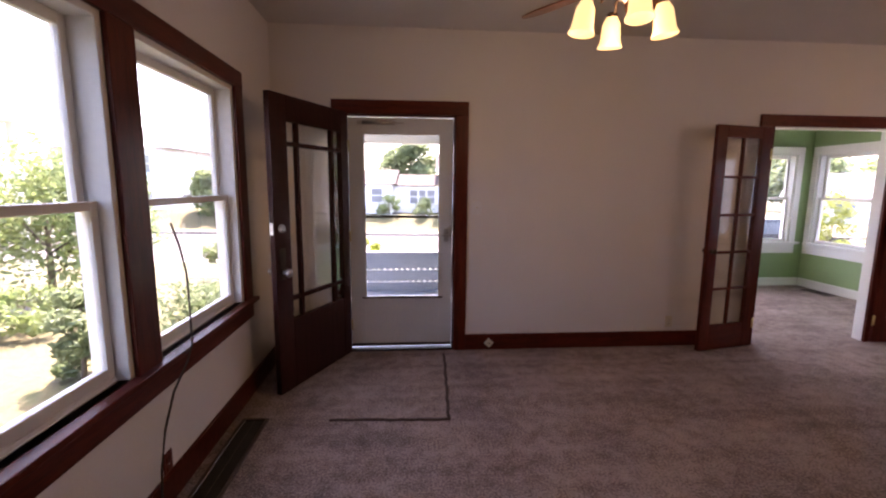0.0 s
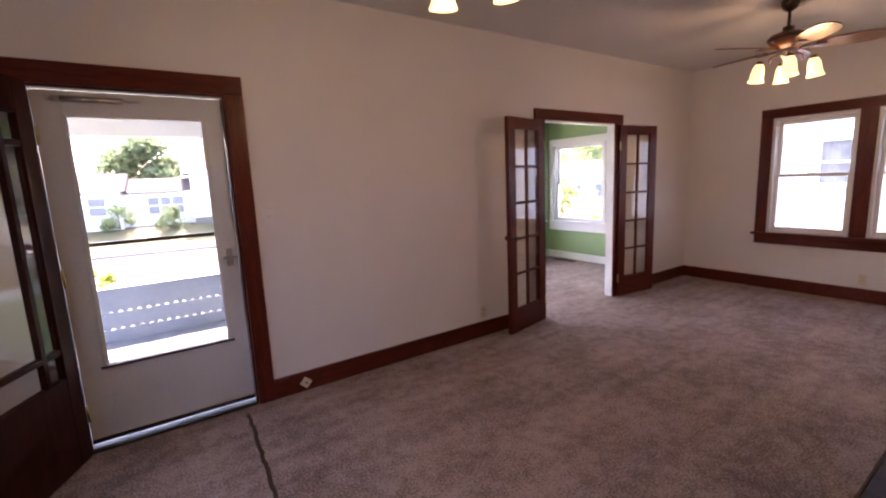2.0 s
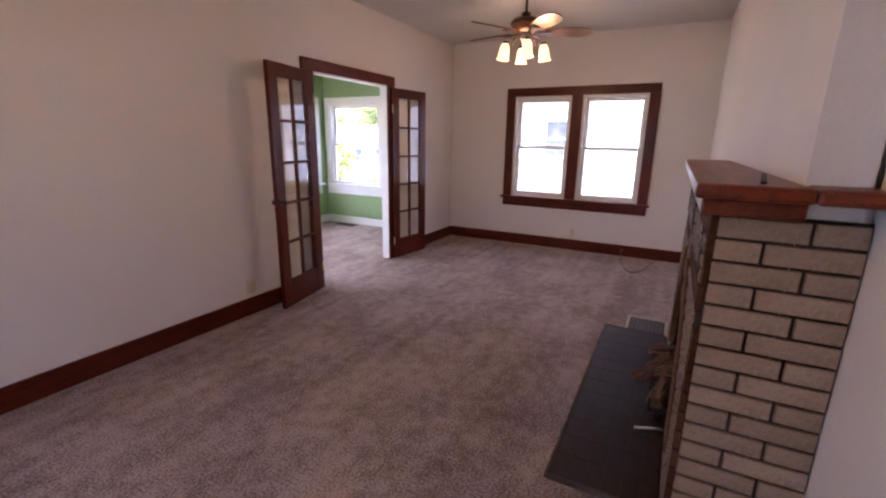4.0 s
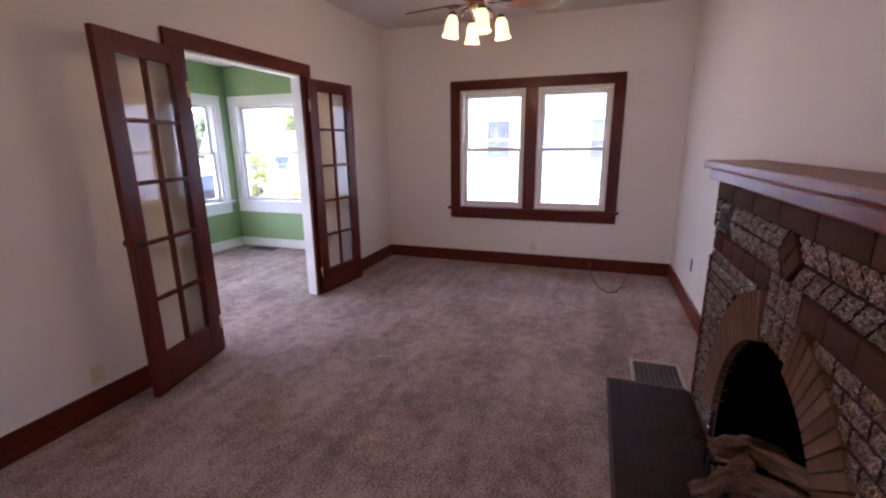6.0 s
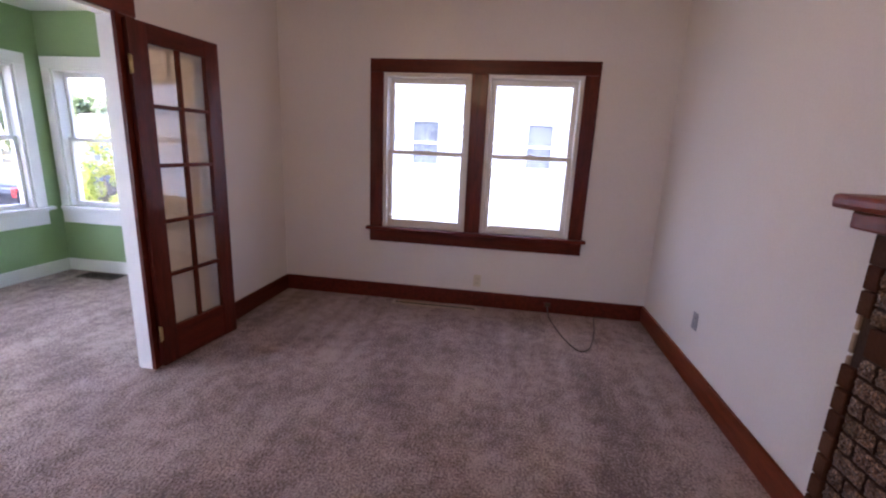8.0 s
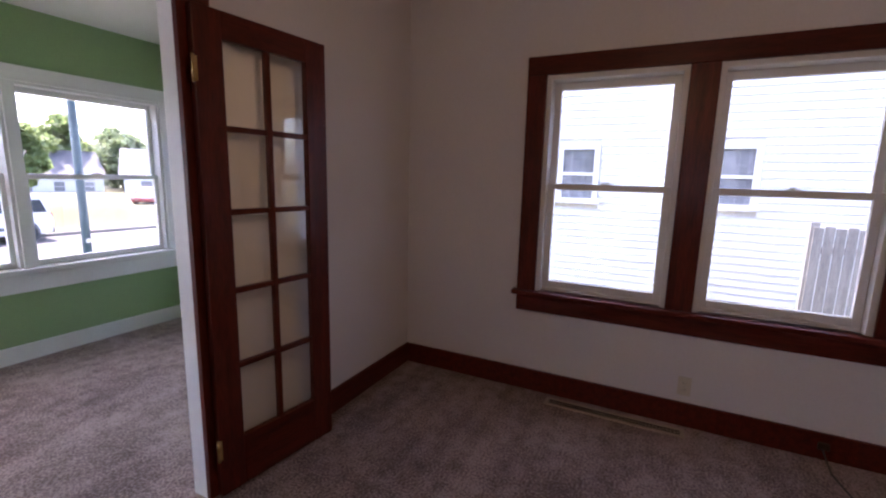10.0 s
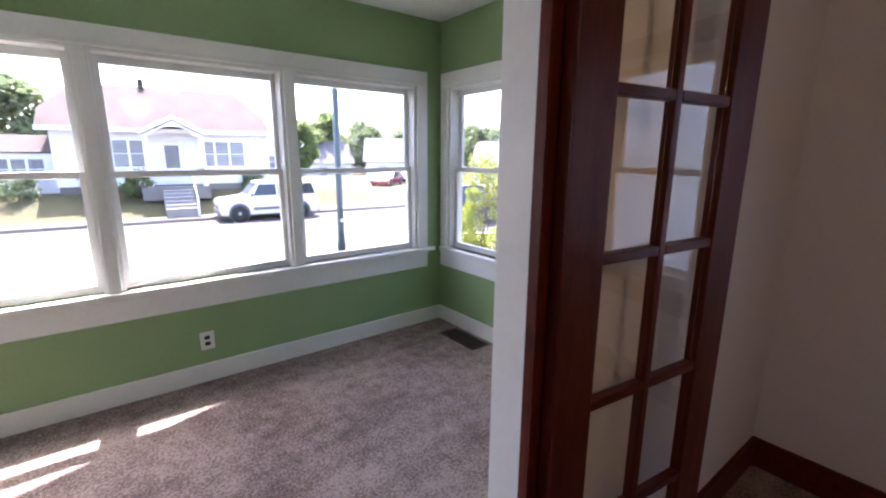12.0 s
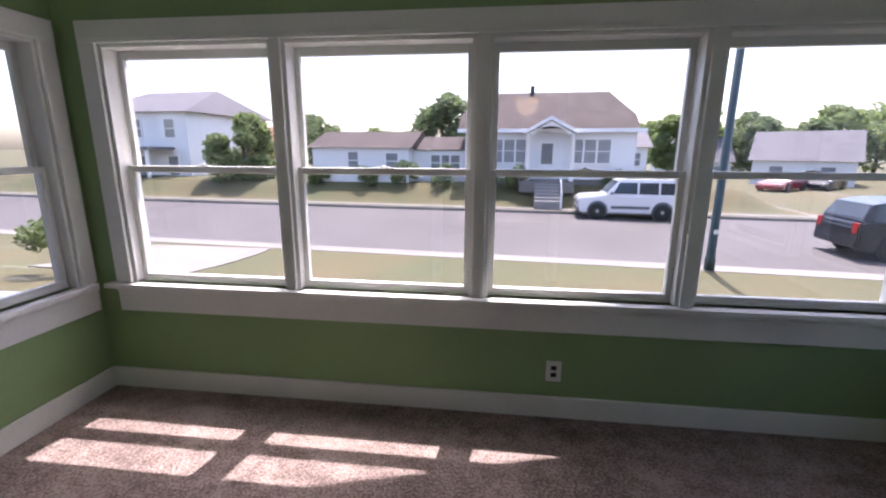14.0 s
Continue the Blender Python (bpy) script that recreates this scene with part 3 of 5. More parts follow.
def arch_wall(ya, yb):
    """The breast behind the bricks: a slab with an arched hole."""
    bm = bmesh.new()
    n = 28
    arc = [(CX + (RI + WIDE) * math.cos(math.pi * i / n), CZ + RI * math.sin(math.pi * i / n)) for i in range(n + 1)]
    arc = [(CX + RI + WIDE, 0.0)] + arc + [(CX - RI - WIDE, 0.0)]
    out = [(BX1 - 0.012, 0.0)]
    for x, z in arc[1:-1]:
        t = (x - (CX - RI - WIDE)) / (2 * (RI + WIDE))
        out.append((BX0 + 0.012 + (BX1 - BX0 - 0.024) * t, BZ))
    out.append((BX0 + 0.012, 0.0))
    f = [[bm.verts.new((x, y, z)) for x, z in ring] for y in (ya, yb) for ring in (arc, out)]
    ai, ao, bi, bo = f
    for k in range(len(arc) - 1):
        for q in ((ai[k], ai[k + 1], ao[k + 1], ao[k]), (bi[k], bo[k], bo[k + 1], bi[k + 1]), (ao[k], ao[k + 1], bo[k + 1], bo[k])):
            bm.faces.new(q)
        bm.faces.new((ai[k], bi[k], bi[k + 1], ai[k + 1])).material_index = 1    # sooty reveal
    bmesh.ops.recalc_face_normals(bm, faces=bm.faces)
    return bm


part("mortar_bed", arch_wall(BY - 0.008, YS + 0.002), [M_MORTAR, M_BLACK], fp)
part("west_return", boxes((BX0 + 0.0125, BX0 + 0.016, 0.312, YS, 0.0, BZ)), M_MORTAR, fp)
FA, FB = CX - RI - WIDE, CX + RI + WIDE
fbx = part("firebox", boxes((FA - 0.02, FB + 0.02, YS - 0.35, YS - 0.33, 0.0, 0.76)), M_BLACK, fp, "soot-black firebox")
part("side_wall", boxes((FA - 0.03, FA - 0.01, YS - 0.33, YS + 0.05, 0.0, 0.74)), M_BLACK, fbx)
part("side_wall", boxes((FB + 0.01, FB + 0.03, YS - 0.33, YS + 0.05, 0.0, 0.74)), M_BLACK, fbx)
part("throat", boxes((FA - 0.03, FB + 0.03, YS - 0.33, YS - 0.002, 0.745, 0.765)), M_BLACK, fbx)
part("firebox_floor", boxes((FA - 0.01, FB + 0.01, YS - 0.33, YS + 0.16, 0.002, 0.012)), M_BLACK, fbx)
rng = random.Random(4)


def brick_mesh(w, h, d, mt, rough=0.0, seed=0, shear=0.0):
    """A brick centred on x and z, its face at y = d; rough faces are knobbly like set pebbles, shear slants the ends."""
    bm = bmesh.new()
    if not rough:
        box(bm, -w / 2, w / 2, 0, d, -h / 2, h / 2, 0.003)
    else:
        def cuts(s):
            k = max(3, int(s / 0.0085))
            return [-s / 2] + [-s / 2 + 0.003 + (s - 0.006) * i / k for i in range(k + 1)] + [s / 2]
        us, vs = cuts(w), cuts(h)
        nx, nz = len(us) - 1, len(vs) - 1
        r = random.Random(seed)
        g = []
        for k in range(nz + 1):
            row = []
            for i in range(nx + 1):
                rim_ = i in (0, nx) or k in (0, nz)
                near = i in (1, nx - 1) or k in (1, nz - 1)
                y = d - 0.012 if rim_ else d + (r.uniform(-0.004, 0.0) if near else r.uniform(-0.2, 1.0) * rough)
                j = 0.0 if rim_ else 0.0022
                row.append(bm.verts.new((us[i] + shear * vs[k] + r.uniform(-j, j), y, vs[k] + r.uniform(-j, j))))
            g.append(row)
        for k in range(nz):
            for i in range(nx):
                f = bm.faces.new((g[k][i + 1], g[k][i], g[k + 1][i], g[k + 1][i + 1]))
                f.material_index = 1 if i in (0, nx - 1) or k in (0, nz - 1) else 0
        rim = [g[0][i] for i in range(nx + 1)] + [g[k][nx] for k in range(1, nz + 1)] + [g[nz][i] for i in range(nx - 1, -1, -1)] + [g[k][0] for k in range(nz - 1, 0, -1)]
        back = [bm.verts.new((v.co.x, 0, v.co.z)) for v in rim]
        for i in range(len(rim)):
            j = (i + 1) % len(rim)
            bm.faces.new((rim[i], rim[j], back[j], back[i])).material_index = 1
        bmesh.ops.recalc_face_normals(bm, faces=bm.faces)
    return mesh_of("brick", bm, [mt, M_MORTAR] if rough else mt)


FACE = BY - 0.008
D0 = 0.02
KEY = 0.135


def clear_of_arch(xa, xb, za, zb):
    dx = max(xa - CX, CX - xb, 0)
    dz = max(za - CZ, 0)
    r = RO - 0.035 if za > CZ - 0.02 else RI + 0.004
    return math.hypot(dx * r / (r + WIDE), dz) > r


# top course of long smooth bricks
n = 7
w = (BX1 - BX0) / n
top_me = brick_mesh(w - 0.005, 0.088, D0, M_BRICKD)
for i in range(n):
    piece("brick", top_me, fp, pose(BX0 + w * (i + 0.5), FACE, 1.214))
# smooth band on both sides of the keystone
bl_ = 0.158
band_me = brick_mesh(bl_ - 0.005, 0.086, D0, M_BRICKD)
for s in (1, -1):
    for i in range(5):
        piece("brick", band_me, fp, pose(CX + s * (KEY + bl_ * (i + 0.5)), FACE, 0.952))
# narrow quoins at both ends
quoin_me = brick_mesh(0.05, 0.072, D0, M_BRICKD)
for k in range(15):
    z = 0.04 + 0.0780 * k
    if not 0.88 < z < 1.02:
        for x in (BX0 + 0.028, BX1 - 0.028):
            piece("brick", quoin_me, fp, pose(x, FACE, z))
# diamond of two smooth bricks over the keystone, with rough ones standing beside
dia = brick_mesh(0.125, 0.062, D0 + 0.004, M_BRICKD)
for dx, dz in ((0.024, 0.024), (-0.024, -0.024)):
    piece("brick", dia, fp, pose(CX + dx, FACE, 1.090 + dz, 0, 45, 0))
stand = [brick_mesh(0.082, 0.128, D0, M_ROUGH, 0.007, 40 + k) for k in range(4)]
for i in range(3):
    for r in range(2):
        piece("brick", stand[(i + 2 * r) % 4], fp, pose(CX + 0.088 * (i - 1), FACE, 0.810 + 0.132 * r))
# end medallions with three rough squares
med_me = mesh_of("medallion", boxes((-0.062, 0.062, 0, 0.02, -0.07, 0.07), bevel=0.004), M_TILE)
rib_me = mesh_of("rib", boxes((-0.004, 0.004, 0.0202, 0.027, -0.05, 0.05), bevel=0.002), M_TILE)
sq = [brick_mesh(0.06, 0.051, D0, M_ROUGH, 0.008, 3 + k) for k in range(3)]
for s in (1, -1):
    xe = BX1 if s == 1 else BX0
    md = piece("medallion", med_me, fp, pose(xe - s * 0.185, FACE, 1.084))
    for k in range(7):
        piece("rib", rib_me, md, pose(-0.042 + 0.014 * k, 0, 0.004 * (k % 3 - 1), 0, 8 * math.sin(2.1 * k), 0))
    for k in range(3):
        piece("brick", sq[k], fp, pose(xe - s * 0.088, FACE, 1.029 + 0.055 * k))
# herringbone panel: two rows of slanted rough bricks, mirrored on the middle
slant = {q: [brick_mesh(0.079, 0.079, D0, M_ROUGH, 0.007, 10 + k + 7 * q, q * 0.85) for k in range(4)] for q in (1, -1)}
for s in (1, -1):
    xend = abs((BX1 if s == 1 else BX0) - CX) - 0.25
    for r in range(2):
        q = s if r == 0 else -s
        i = 0
        while 0.115 + 0.086 * i + 0.06 < xend:
            piece("brick", slant[q][(i * 3 + r) % 4], fp, pose(CX + s * (0.115 + 0.086 * i), FACE, 1.045 + 0.084 * r))
            i += 1
# rough courses beside the arch and under its springing
field = [brick_mesh(0.119, 0.0555, D0, M_ROUGH, 0.007, 20 + k) for k in range(6)]
short = [brick_mesh(0.057, 0.0555, D0, M_ROUGH, 0.007, 30 + k) for k in range(4)]
for k in range(15):
    z = 0.032 + 0.0605 * k
    if z > 0.89:
        break
    x = BX0 + 0.058 + (0.0 if k % 2 else 0.062)
    if not k % 2 and clear_of_arch(x - 0.062, x - 0.004, z - 0.026, z + 0.026):
        piece("brick", rng.choice(short), fp, pose(x - 0.033, FACE, z))
    while x < BX1 - 0.06:
        full = x + 0.12 < BX1 - 0.055
        if full and clear_of_arch(x, x + 0.122, z - 0.026, z + 0.026):
            if not (x < CX + KEY and x + 0.122 > CX - KEY and z > 0.68):
                piece("brick", rng.choice(field), fp, pose(x + 0.061, FACE, z))
        else:
            for h in (0, 0.061):
                xa = x + h
                if xa + 0.058 < BX1 - 0.05 and clear_of_arch(xa, xa + 0.06, z - 0.026, z + 0.026) and not (xa < CX + KEY and xa + 0.06 > CX - KEY and z > 0.68):
                    piece("brick", rng.choice(short), fp, pose(xa + 0.03, FACE, z))
        x += 0.124
# arch of soldier bricks in two halves
NB, A0 = 20, math.degrees(math.asin(KEY / ((RI + RO) / 2 + WIDE)))


def on_arch(r, a):
    return ((r + WIDE) * math.sin(radians(a)), r * math.cos(radians(a)))


for i in range(NB):
    a0 = A0 + (90 - A0) * (i + 0.06) / NB
    a1 = A0 + (90 - A0) * (i + 0.94) / NB
    pts = [on_arch(RI, a0), on_arch(RO, a0), on_arch(RO, a1), on_arch(RI, a1)]
    for s in (1, -1):
        vb = bmesh.new()
        fr, bk = [vb.verts.new((s * x, 0.031, z)) for x, z in pts], [vb.verts.new((s * x, -0.02, z)) for x, z in pts]
        vb.faces.new(fr)
        vb.faces.new(bk[::-1])
        for k in range(4):
            vb.faces.new((fr[k], bk[k], bk[(k + 1) % 4], fr[(k + 1) % 4]))
        bmesh.ops.recalc_face_normals(vb, faces=vb.faces)
        bmesh.ops.bevel(vb, geom=list(vb.edges), offset=0.002, segments=1, affect="EDGES")
        part("arch_brick", vb, M_BRICKA, fp, at=pose(CX, FACE, CZ))
# side courses: on the west the return is one and a half bricks deep
sb = [brick_mesh(L, 0.064, 0.014, M_BRICK) for L in (0.232, 0.122, 0.118, 0.084)]
for k in range(17):
    z = 0.036 + 0.0740 * k
    yc = 0.312
    for L, m_ in (((0.232, sb[0]), (0.122, sb[1])) if k % 2 else ((0.122, sb[1]), (0.232, sb[0]))):
        piece("brick", m_, fp, pose(BX0 + 0.012, yc + L / 2 + 0.003, z, 0, 0, 90))
        yc += L + 0.010
    piece("brick", sb[2], fp, pose(BX1 - 0.012, YS + 0.064, z, 0, 0, -90))
    piece("brick", sb[3], fp, pose(BX1 - 0.012, YS + 0.170, z, 0, 0, -90))
# mantel
part("mantel_shelf", boxes((1.76, 3.97, YS + 0.002, 0.762, 1.316, 1.361), (1.76, 1.919, 0.312, YS + 0.001, 1.316, 1.361), bevel=0.014), M_MANTEL, fp, "varnished mahogany mantel shelf")
part("mantel_beam", boxes((1.82, 3.91, YS + 0.002, 0.738, 1.2625, 1.3155), bevel=0.008), M_MANTEL, fp)
ms = thing("trim_strip", "thin dark strip of trim lying on mantel shelf", "trim strip", pose(2.05, 0.56, 1.3615, 0, 0, -8))
part("strip", boxes((-0.22, 0.22, -0.008, 0.008, 0, 0.008), bevel=0.002), M_IRON, ms)

# hearth of dark tiles
he = thing("hearth", "dark brown tiled hearth set in the carpet", "hearth", kind="structure")
HX0, HX1, HY0, HY1 = 1.98, 3.84, BY + 0.02, 1.155
part("tile_bed", boxes((HX0, HX1, HY0, HY1, 0.002, 0.0165)), M_HEARTH, he)
tm = mesh_of("tile", boxes((-0.0755, 0.0755, -0.0375, 0.0375, 0, 0.012), bevel=0.003), M_HEARTH)
ny, nx = 6, 12
for r in range(ny):
    for i in range(nx):
        piece("tile", tm, he, pose(HX0 + (HX1 - HX0) / nx * (i + 0.5), HY0 + (HY1 - HY0) / ny * (r + 0.5), 0.006))
part("hearth_edge", boxes((HX0 - 0.02, HX1 + 0.012, HY1, HY1 + 0.016, 0.0, 0.022), (HX0 - 0.02, HX0, HY0, HY1, 0.0, 0.022), (HX1, HX1 + 0.012, HY0 + 0.02, HY1, 0.0, 0.022), bevel=0.004), M_SEAM, he)


def log_mesh(L, r, seed, seg=18, n=18):
    bm = bmesh.new()
    rings = []
    for i in range(n + 1):
        t = i / n
        c = Vector((L * (t - 0.5), 0.03 * math.sin(3 * t + seed), 0.02 * math.cos(4 * t + seed)))
        ring = []
        for k in range(seg):
            a = 2 * math.pi * k / seg
            rr = r * (0.85 + 0.35 * noise.noise(Vector((t * 5 + seed * 3, math.cos(a) * 1.4, math.sin(a) * 1.4))))
            rr *= 1 + 0.38 * noise.noise(Vector((t * 2 + seed, math.cos(a) * 4.5, math.sin(a) * 4.5)))
            rr *= 0.55 + 0.45 * min(1, 6 * min(t, 1 - t) + 0.3)
            ring.append(bm.verts.new(c + Vector((0, rr * math.cos(a), rr * math.sin(a)))))
        rings.append(ring)
    for a, b in zip(rings, rings[1:]):
        for k in range(seg):
            bm.faces.new((a[k], a[(k + 1) % seg], b[(k + 1) % seg], b[k]))
    bm.faces.new(rings[0][::-1])
    bm.faces.new(rings[-1])
    bmesh.ops.recalc_face_normals(bm, faces=bm.faces)
    return bm


lg = thing("gas_log_set", "weathered brown ceramic gas logs piled on a black iron grate", "fire logs", pose(2.86, 0.64, 0.018))
grate = boxes((-0.26, 0.26, -0.16, -0.145, 0.05, 0.065), (-0.26, 0.26, 0.10, 0.115, 0.05, 0.065))
for i in range(8):
    x = -0.25 + 0.0714 * i
    box(grate, x - 0.006, x + 0.006, -0.2, 0.15, 0.065, 0.078)
    box(grate, x - 0.006, x + 0.006, 0.14, 0.152, 0.065, 0.14)
for x in (-0.22, 0.22):
    for y in (-0.15, 0.108):
        box(grate, x - 0.008, x + 0.008, y - 0.006, y + 0.008, 0, 0.052)
part("grate", grate, M_IRON, lg, "black iron grate")
for L, r, sd_, (x, y, z), (a, b, c) in ((0.50, 0.06, 1, (0.0, -0.11, 0.14), (0, 4, 3)), (0.50, 0.06, 2, (0.0, 0.07, 0.135), (0, -3, -6)), (0.34, 0.045, 3, (-0.10, 0.0, 0.225), (0, 14, 60)), (0.34, 0.048, 4, (0.13, 0.02, 0.225), (0, -16, 105)), (0.42, 0.036, 5, (-0.02, -0.03, 0.285), (0, 10, 18)), (0.26, 0.038, 6, (0.0, 0.15, 0.20), (0, 40, 80))):
    part("log", log_mesh(L, r, sd_), M_LOG, lg, at=pose(x, y, z, a, b, c))
part("gas_pipe", tube([(-0.3, -0.1, 0.03), (-0.33, 0.1, 0.02), (-0.36, 0.2, 0.012)], 0.008, 8), M_STEEL, lg)


# ---- vents ----
def register(name, at, L, W, slots, m, label, rows=1):
    v = thing(name, label, "floor vent", at)
    b = 0.022
    bars = M_VENTS if rows > 2 else m
    part("frame", boxes((-L / 2, L / 2, -W / 2, -W / 2 + b, 0, 0.006), (-L / 2, L / 2, W / 2 - b, W / 2, 0, 0.009), (-L / 2, -L / 2 + b, -W / 2 + b, W / 2 - b, 0, 0.009), (L / 2 - b, L / 2, -W / 2 + b, W / 2 - b, 0, 0.009), bevel=0.002), m, v)
    # flat dark sheet that stands for the shade below the grille
    part("duct_shade", boxes((-L / 2 + b, L / 2 - b, -W / 2 + b, W / 2 - b, 0.0015, 0.003)), M_DARK, v)
    me = mesh_of("slat", boxes((-0.0014, 0.0014, -W / 2 + b, W / 2 - b, 0.003, 0.0045)), bars)
    for i in range(slots):
        piece("slat", me, v, pose(-L / 2 + b + (L - 2 * b) * (i + 0.5) / slots, 0, 0))
    for r in range(1, rows):
        y = -W / 2 + b + (W - 2 * b) * r / rows
        part("cross_bar", boxes((-L / 2 + b, L / 2 - b, y - 0.0015, y + 0.0015, 0.0038, 0.005)), bars, v)
    return v


register("floor_vent", pose(4.02, 0.865, 0.0), 0.33, 0.31, 12, M_VENT, "beige square floor vent beside the dark hearth", 9)
register("floor_vent", pose(-0.845, 2.35, 0.0, 0, 0, 90), 0.78, 0.165, 40, M_VENTD, "long brown floor vent beside the west baseboard", 2)
register("floor_vent", pose(6.25, 2.355, 0.0, 0, 0, 90), 0.80, 0.10, 40, M_VENT, "long beige floor vent along the east baseboard", 2)
register("floor_vent", pose(6.22, 5.885, PF, 0, 0, 90), 0.42, 0.18, 26, M_VENTD, "dark brown floor vent in the sun room corner", 2)


# ---- outlets, switches ----
def plate(name, at, m, label, w=0.07, h=0.115, holes=2, backing=None):
    """A wall plate on the plane y = 0, facing -y."""
    o = thing(name, label, "outlet" if "outlet" in name else "switch", at)
    part("cover", boxes((-w / 2, w / 2, -0.006, 0, -h / 2, h / 2), bevel=0.0025), m, o)
    if "outlet" in name:
        for z in (-0.021, 0.021):
            s = part("socket", boxes((-0.016, 0.016, -0.008, -0.005, z - 0.013, z + 0.013), bevel=0.002), M_DARK if backing else m, o)
            # raised dark bits coloured as the shade inside the slots
            part("slot", boxes((-0.008, -0.005, -0.0085, -0.0078, z - 0.004, z + 0.006), (0.005, 0.008, -0.0085, -0.0078, z - 0.004, z + 0.006)), M_DARK, s)
    else:
        part("toggle", boxes((-0.005, 0.005, -0.018, -0.006, -0.004, 0.012), bevel=0.002), M_IVORY, o)
    part("screw", lathe([(0.003, 0), (0.003, 0.0015), (0, 0.002)], 8), M_STEEL, o, at=pose(0, -0.006, 0, 90, 0, 0))
    return o


plate("light_switch", pose(0.742, YN, 1.31), M_PLAST, "off-white toggle light switch on the plaster wall", 0.085, 0.12)
plate("wall_outlet", pose(2.616, YN, 0.235), M_IVORY, "ivory wall outlet above the baseboard")
plate("wall_outlet", pose(XE, 1.975, 0.245, 0, 0, -90), M_IVORY, "ivory wall outlet under the east window")
plate("wall_outlet", pose(XW, 2.02, 0.19, 0, 0, 90), M_WOOD, "dark brown wall outlet with mahogany cover", 0.075, 0.12)
plate("wall_outlet", pose(4.415, PYN, 0.262), M_PLAST, "white wall outlet with brown sockets on green wall", 0.085, 0.125, backing=True)
# cover coloured grey for the shade it sits in
plate("wall_outlet", pose(5.345, YS, 0.412, 0, 0, 180), M_SHADED_PLAST, "wall outlet on the south wall, its shade painted as grey")
jk = thing("phone_jack", "small cream square phone jack turned on its corner", "phone jack", pose(0.874, YN - 0.02, 0.066, 0, 42, 0))
part("cover", boxes((-0.032, 0.032, -0.016, 0, -0.032, 0.032), bevel=0.004), M_IVORY, jk)
# dark raised block, coloured as the shade in the jack's opening
part("socket", boxes((-0.007, 0.007, -0.0175, -0.0155, -0.006, 0.006)), M_DARK, jk)
pt = thing("patched_panel", "painted-over rectangular patch on the plaster wall", "wall patch", pose(1.145, YN, 1.195))
part("panel", boxes((-0.135, 0.135, -0.003, 0, -0.075, 0.075), bevel=0.0015), M_WALL, pt)
part("lower_lip", boxes((-0.125, 0.13, -0.006, -0.0, -0.081, -0.0755), bevel=0.0015), M_WALL, pt)

# carpet patch seam by the door
sm = thing("carpet_seam", "dark worn seam of a carpet patch by the door", "carpet seam", kind="structure")


def wobble(p, q, n, amp, seed):
    r = random.Random(seed)
    return [(p[0] + (q[0] - p[0]) * i / n + r.uniform(-amp, amp), p[1] + (q[1] - p[1]) * i / n + r.uniform(-amp, amp), 0.001 + r.uniform(0, 0.002)) for i in range(n + 1)]


part("seam", tube(wobble((0.452, 3.75), (0.396, 2.66), 26, 0.006, 1), 0.011, 6), M_SEAM, sm)
part("seam", tube(wobble((0.396, 2.655), (-0.375, 2.69), 20, 0.006, 2), 0.011, 6), M_SEAM, sm)

# cables
cb = thing("wall_cable", "stiff dark cable rising over the west window sill", "cable")
part("cord", tube([(XW + 0.05, 1.90, 0.012), (XW + 0.03, 1.91, 0.10), (XW + 0.026, 1.93, 0.22), (XW + 0.026, 1.98, 0.38), (XW + 0.035, 2.06, 0.53), (XW + 0.068, 2.14, 0.65), (XW + 0.068, 2.19, 0.71), (XW + 0.045, 2.24, 0.80), (XW + 0.030, 2.27, 0.92), (XW + 0.030, 2.265, 1.06), (XW + 0.035, 2.21, 1.20), (XW + 0.045, 2.13, 1.32)], 0.0055, 8), M_CABLE, cb)
cf = thing("floor_cable", "thin grey cable lying in a loop on carpet", "cable")
loop = []
for i in range(40):
    t = i / 39
    loop.append((6.33 - 0.75 * math.sin(math.pi * min(t * 1.25, 1)) ** 0.8, 1.32 - 0.52 * t, 0.006 + (0.06 if i == 0 else 0)))
part("cord", tube(loop, 0.005, 6), M_CABLE, cf)
part("wall_plug", boxes((XE - 0.035, XE - 0.02, 1.29, 1.34, 0.06, 0.10), bevel=0.003), M_BRONZE, cf)


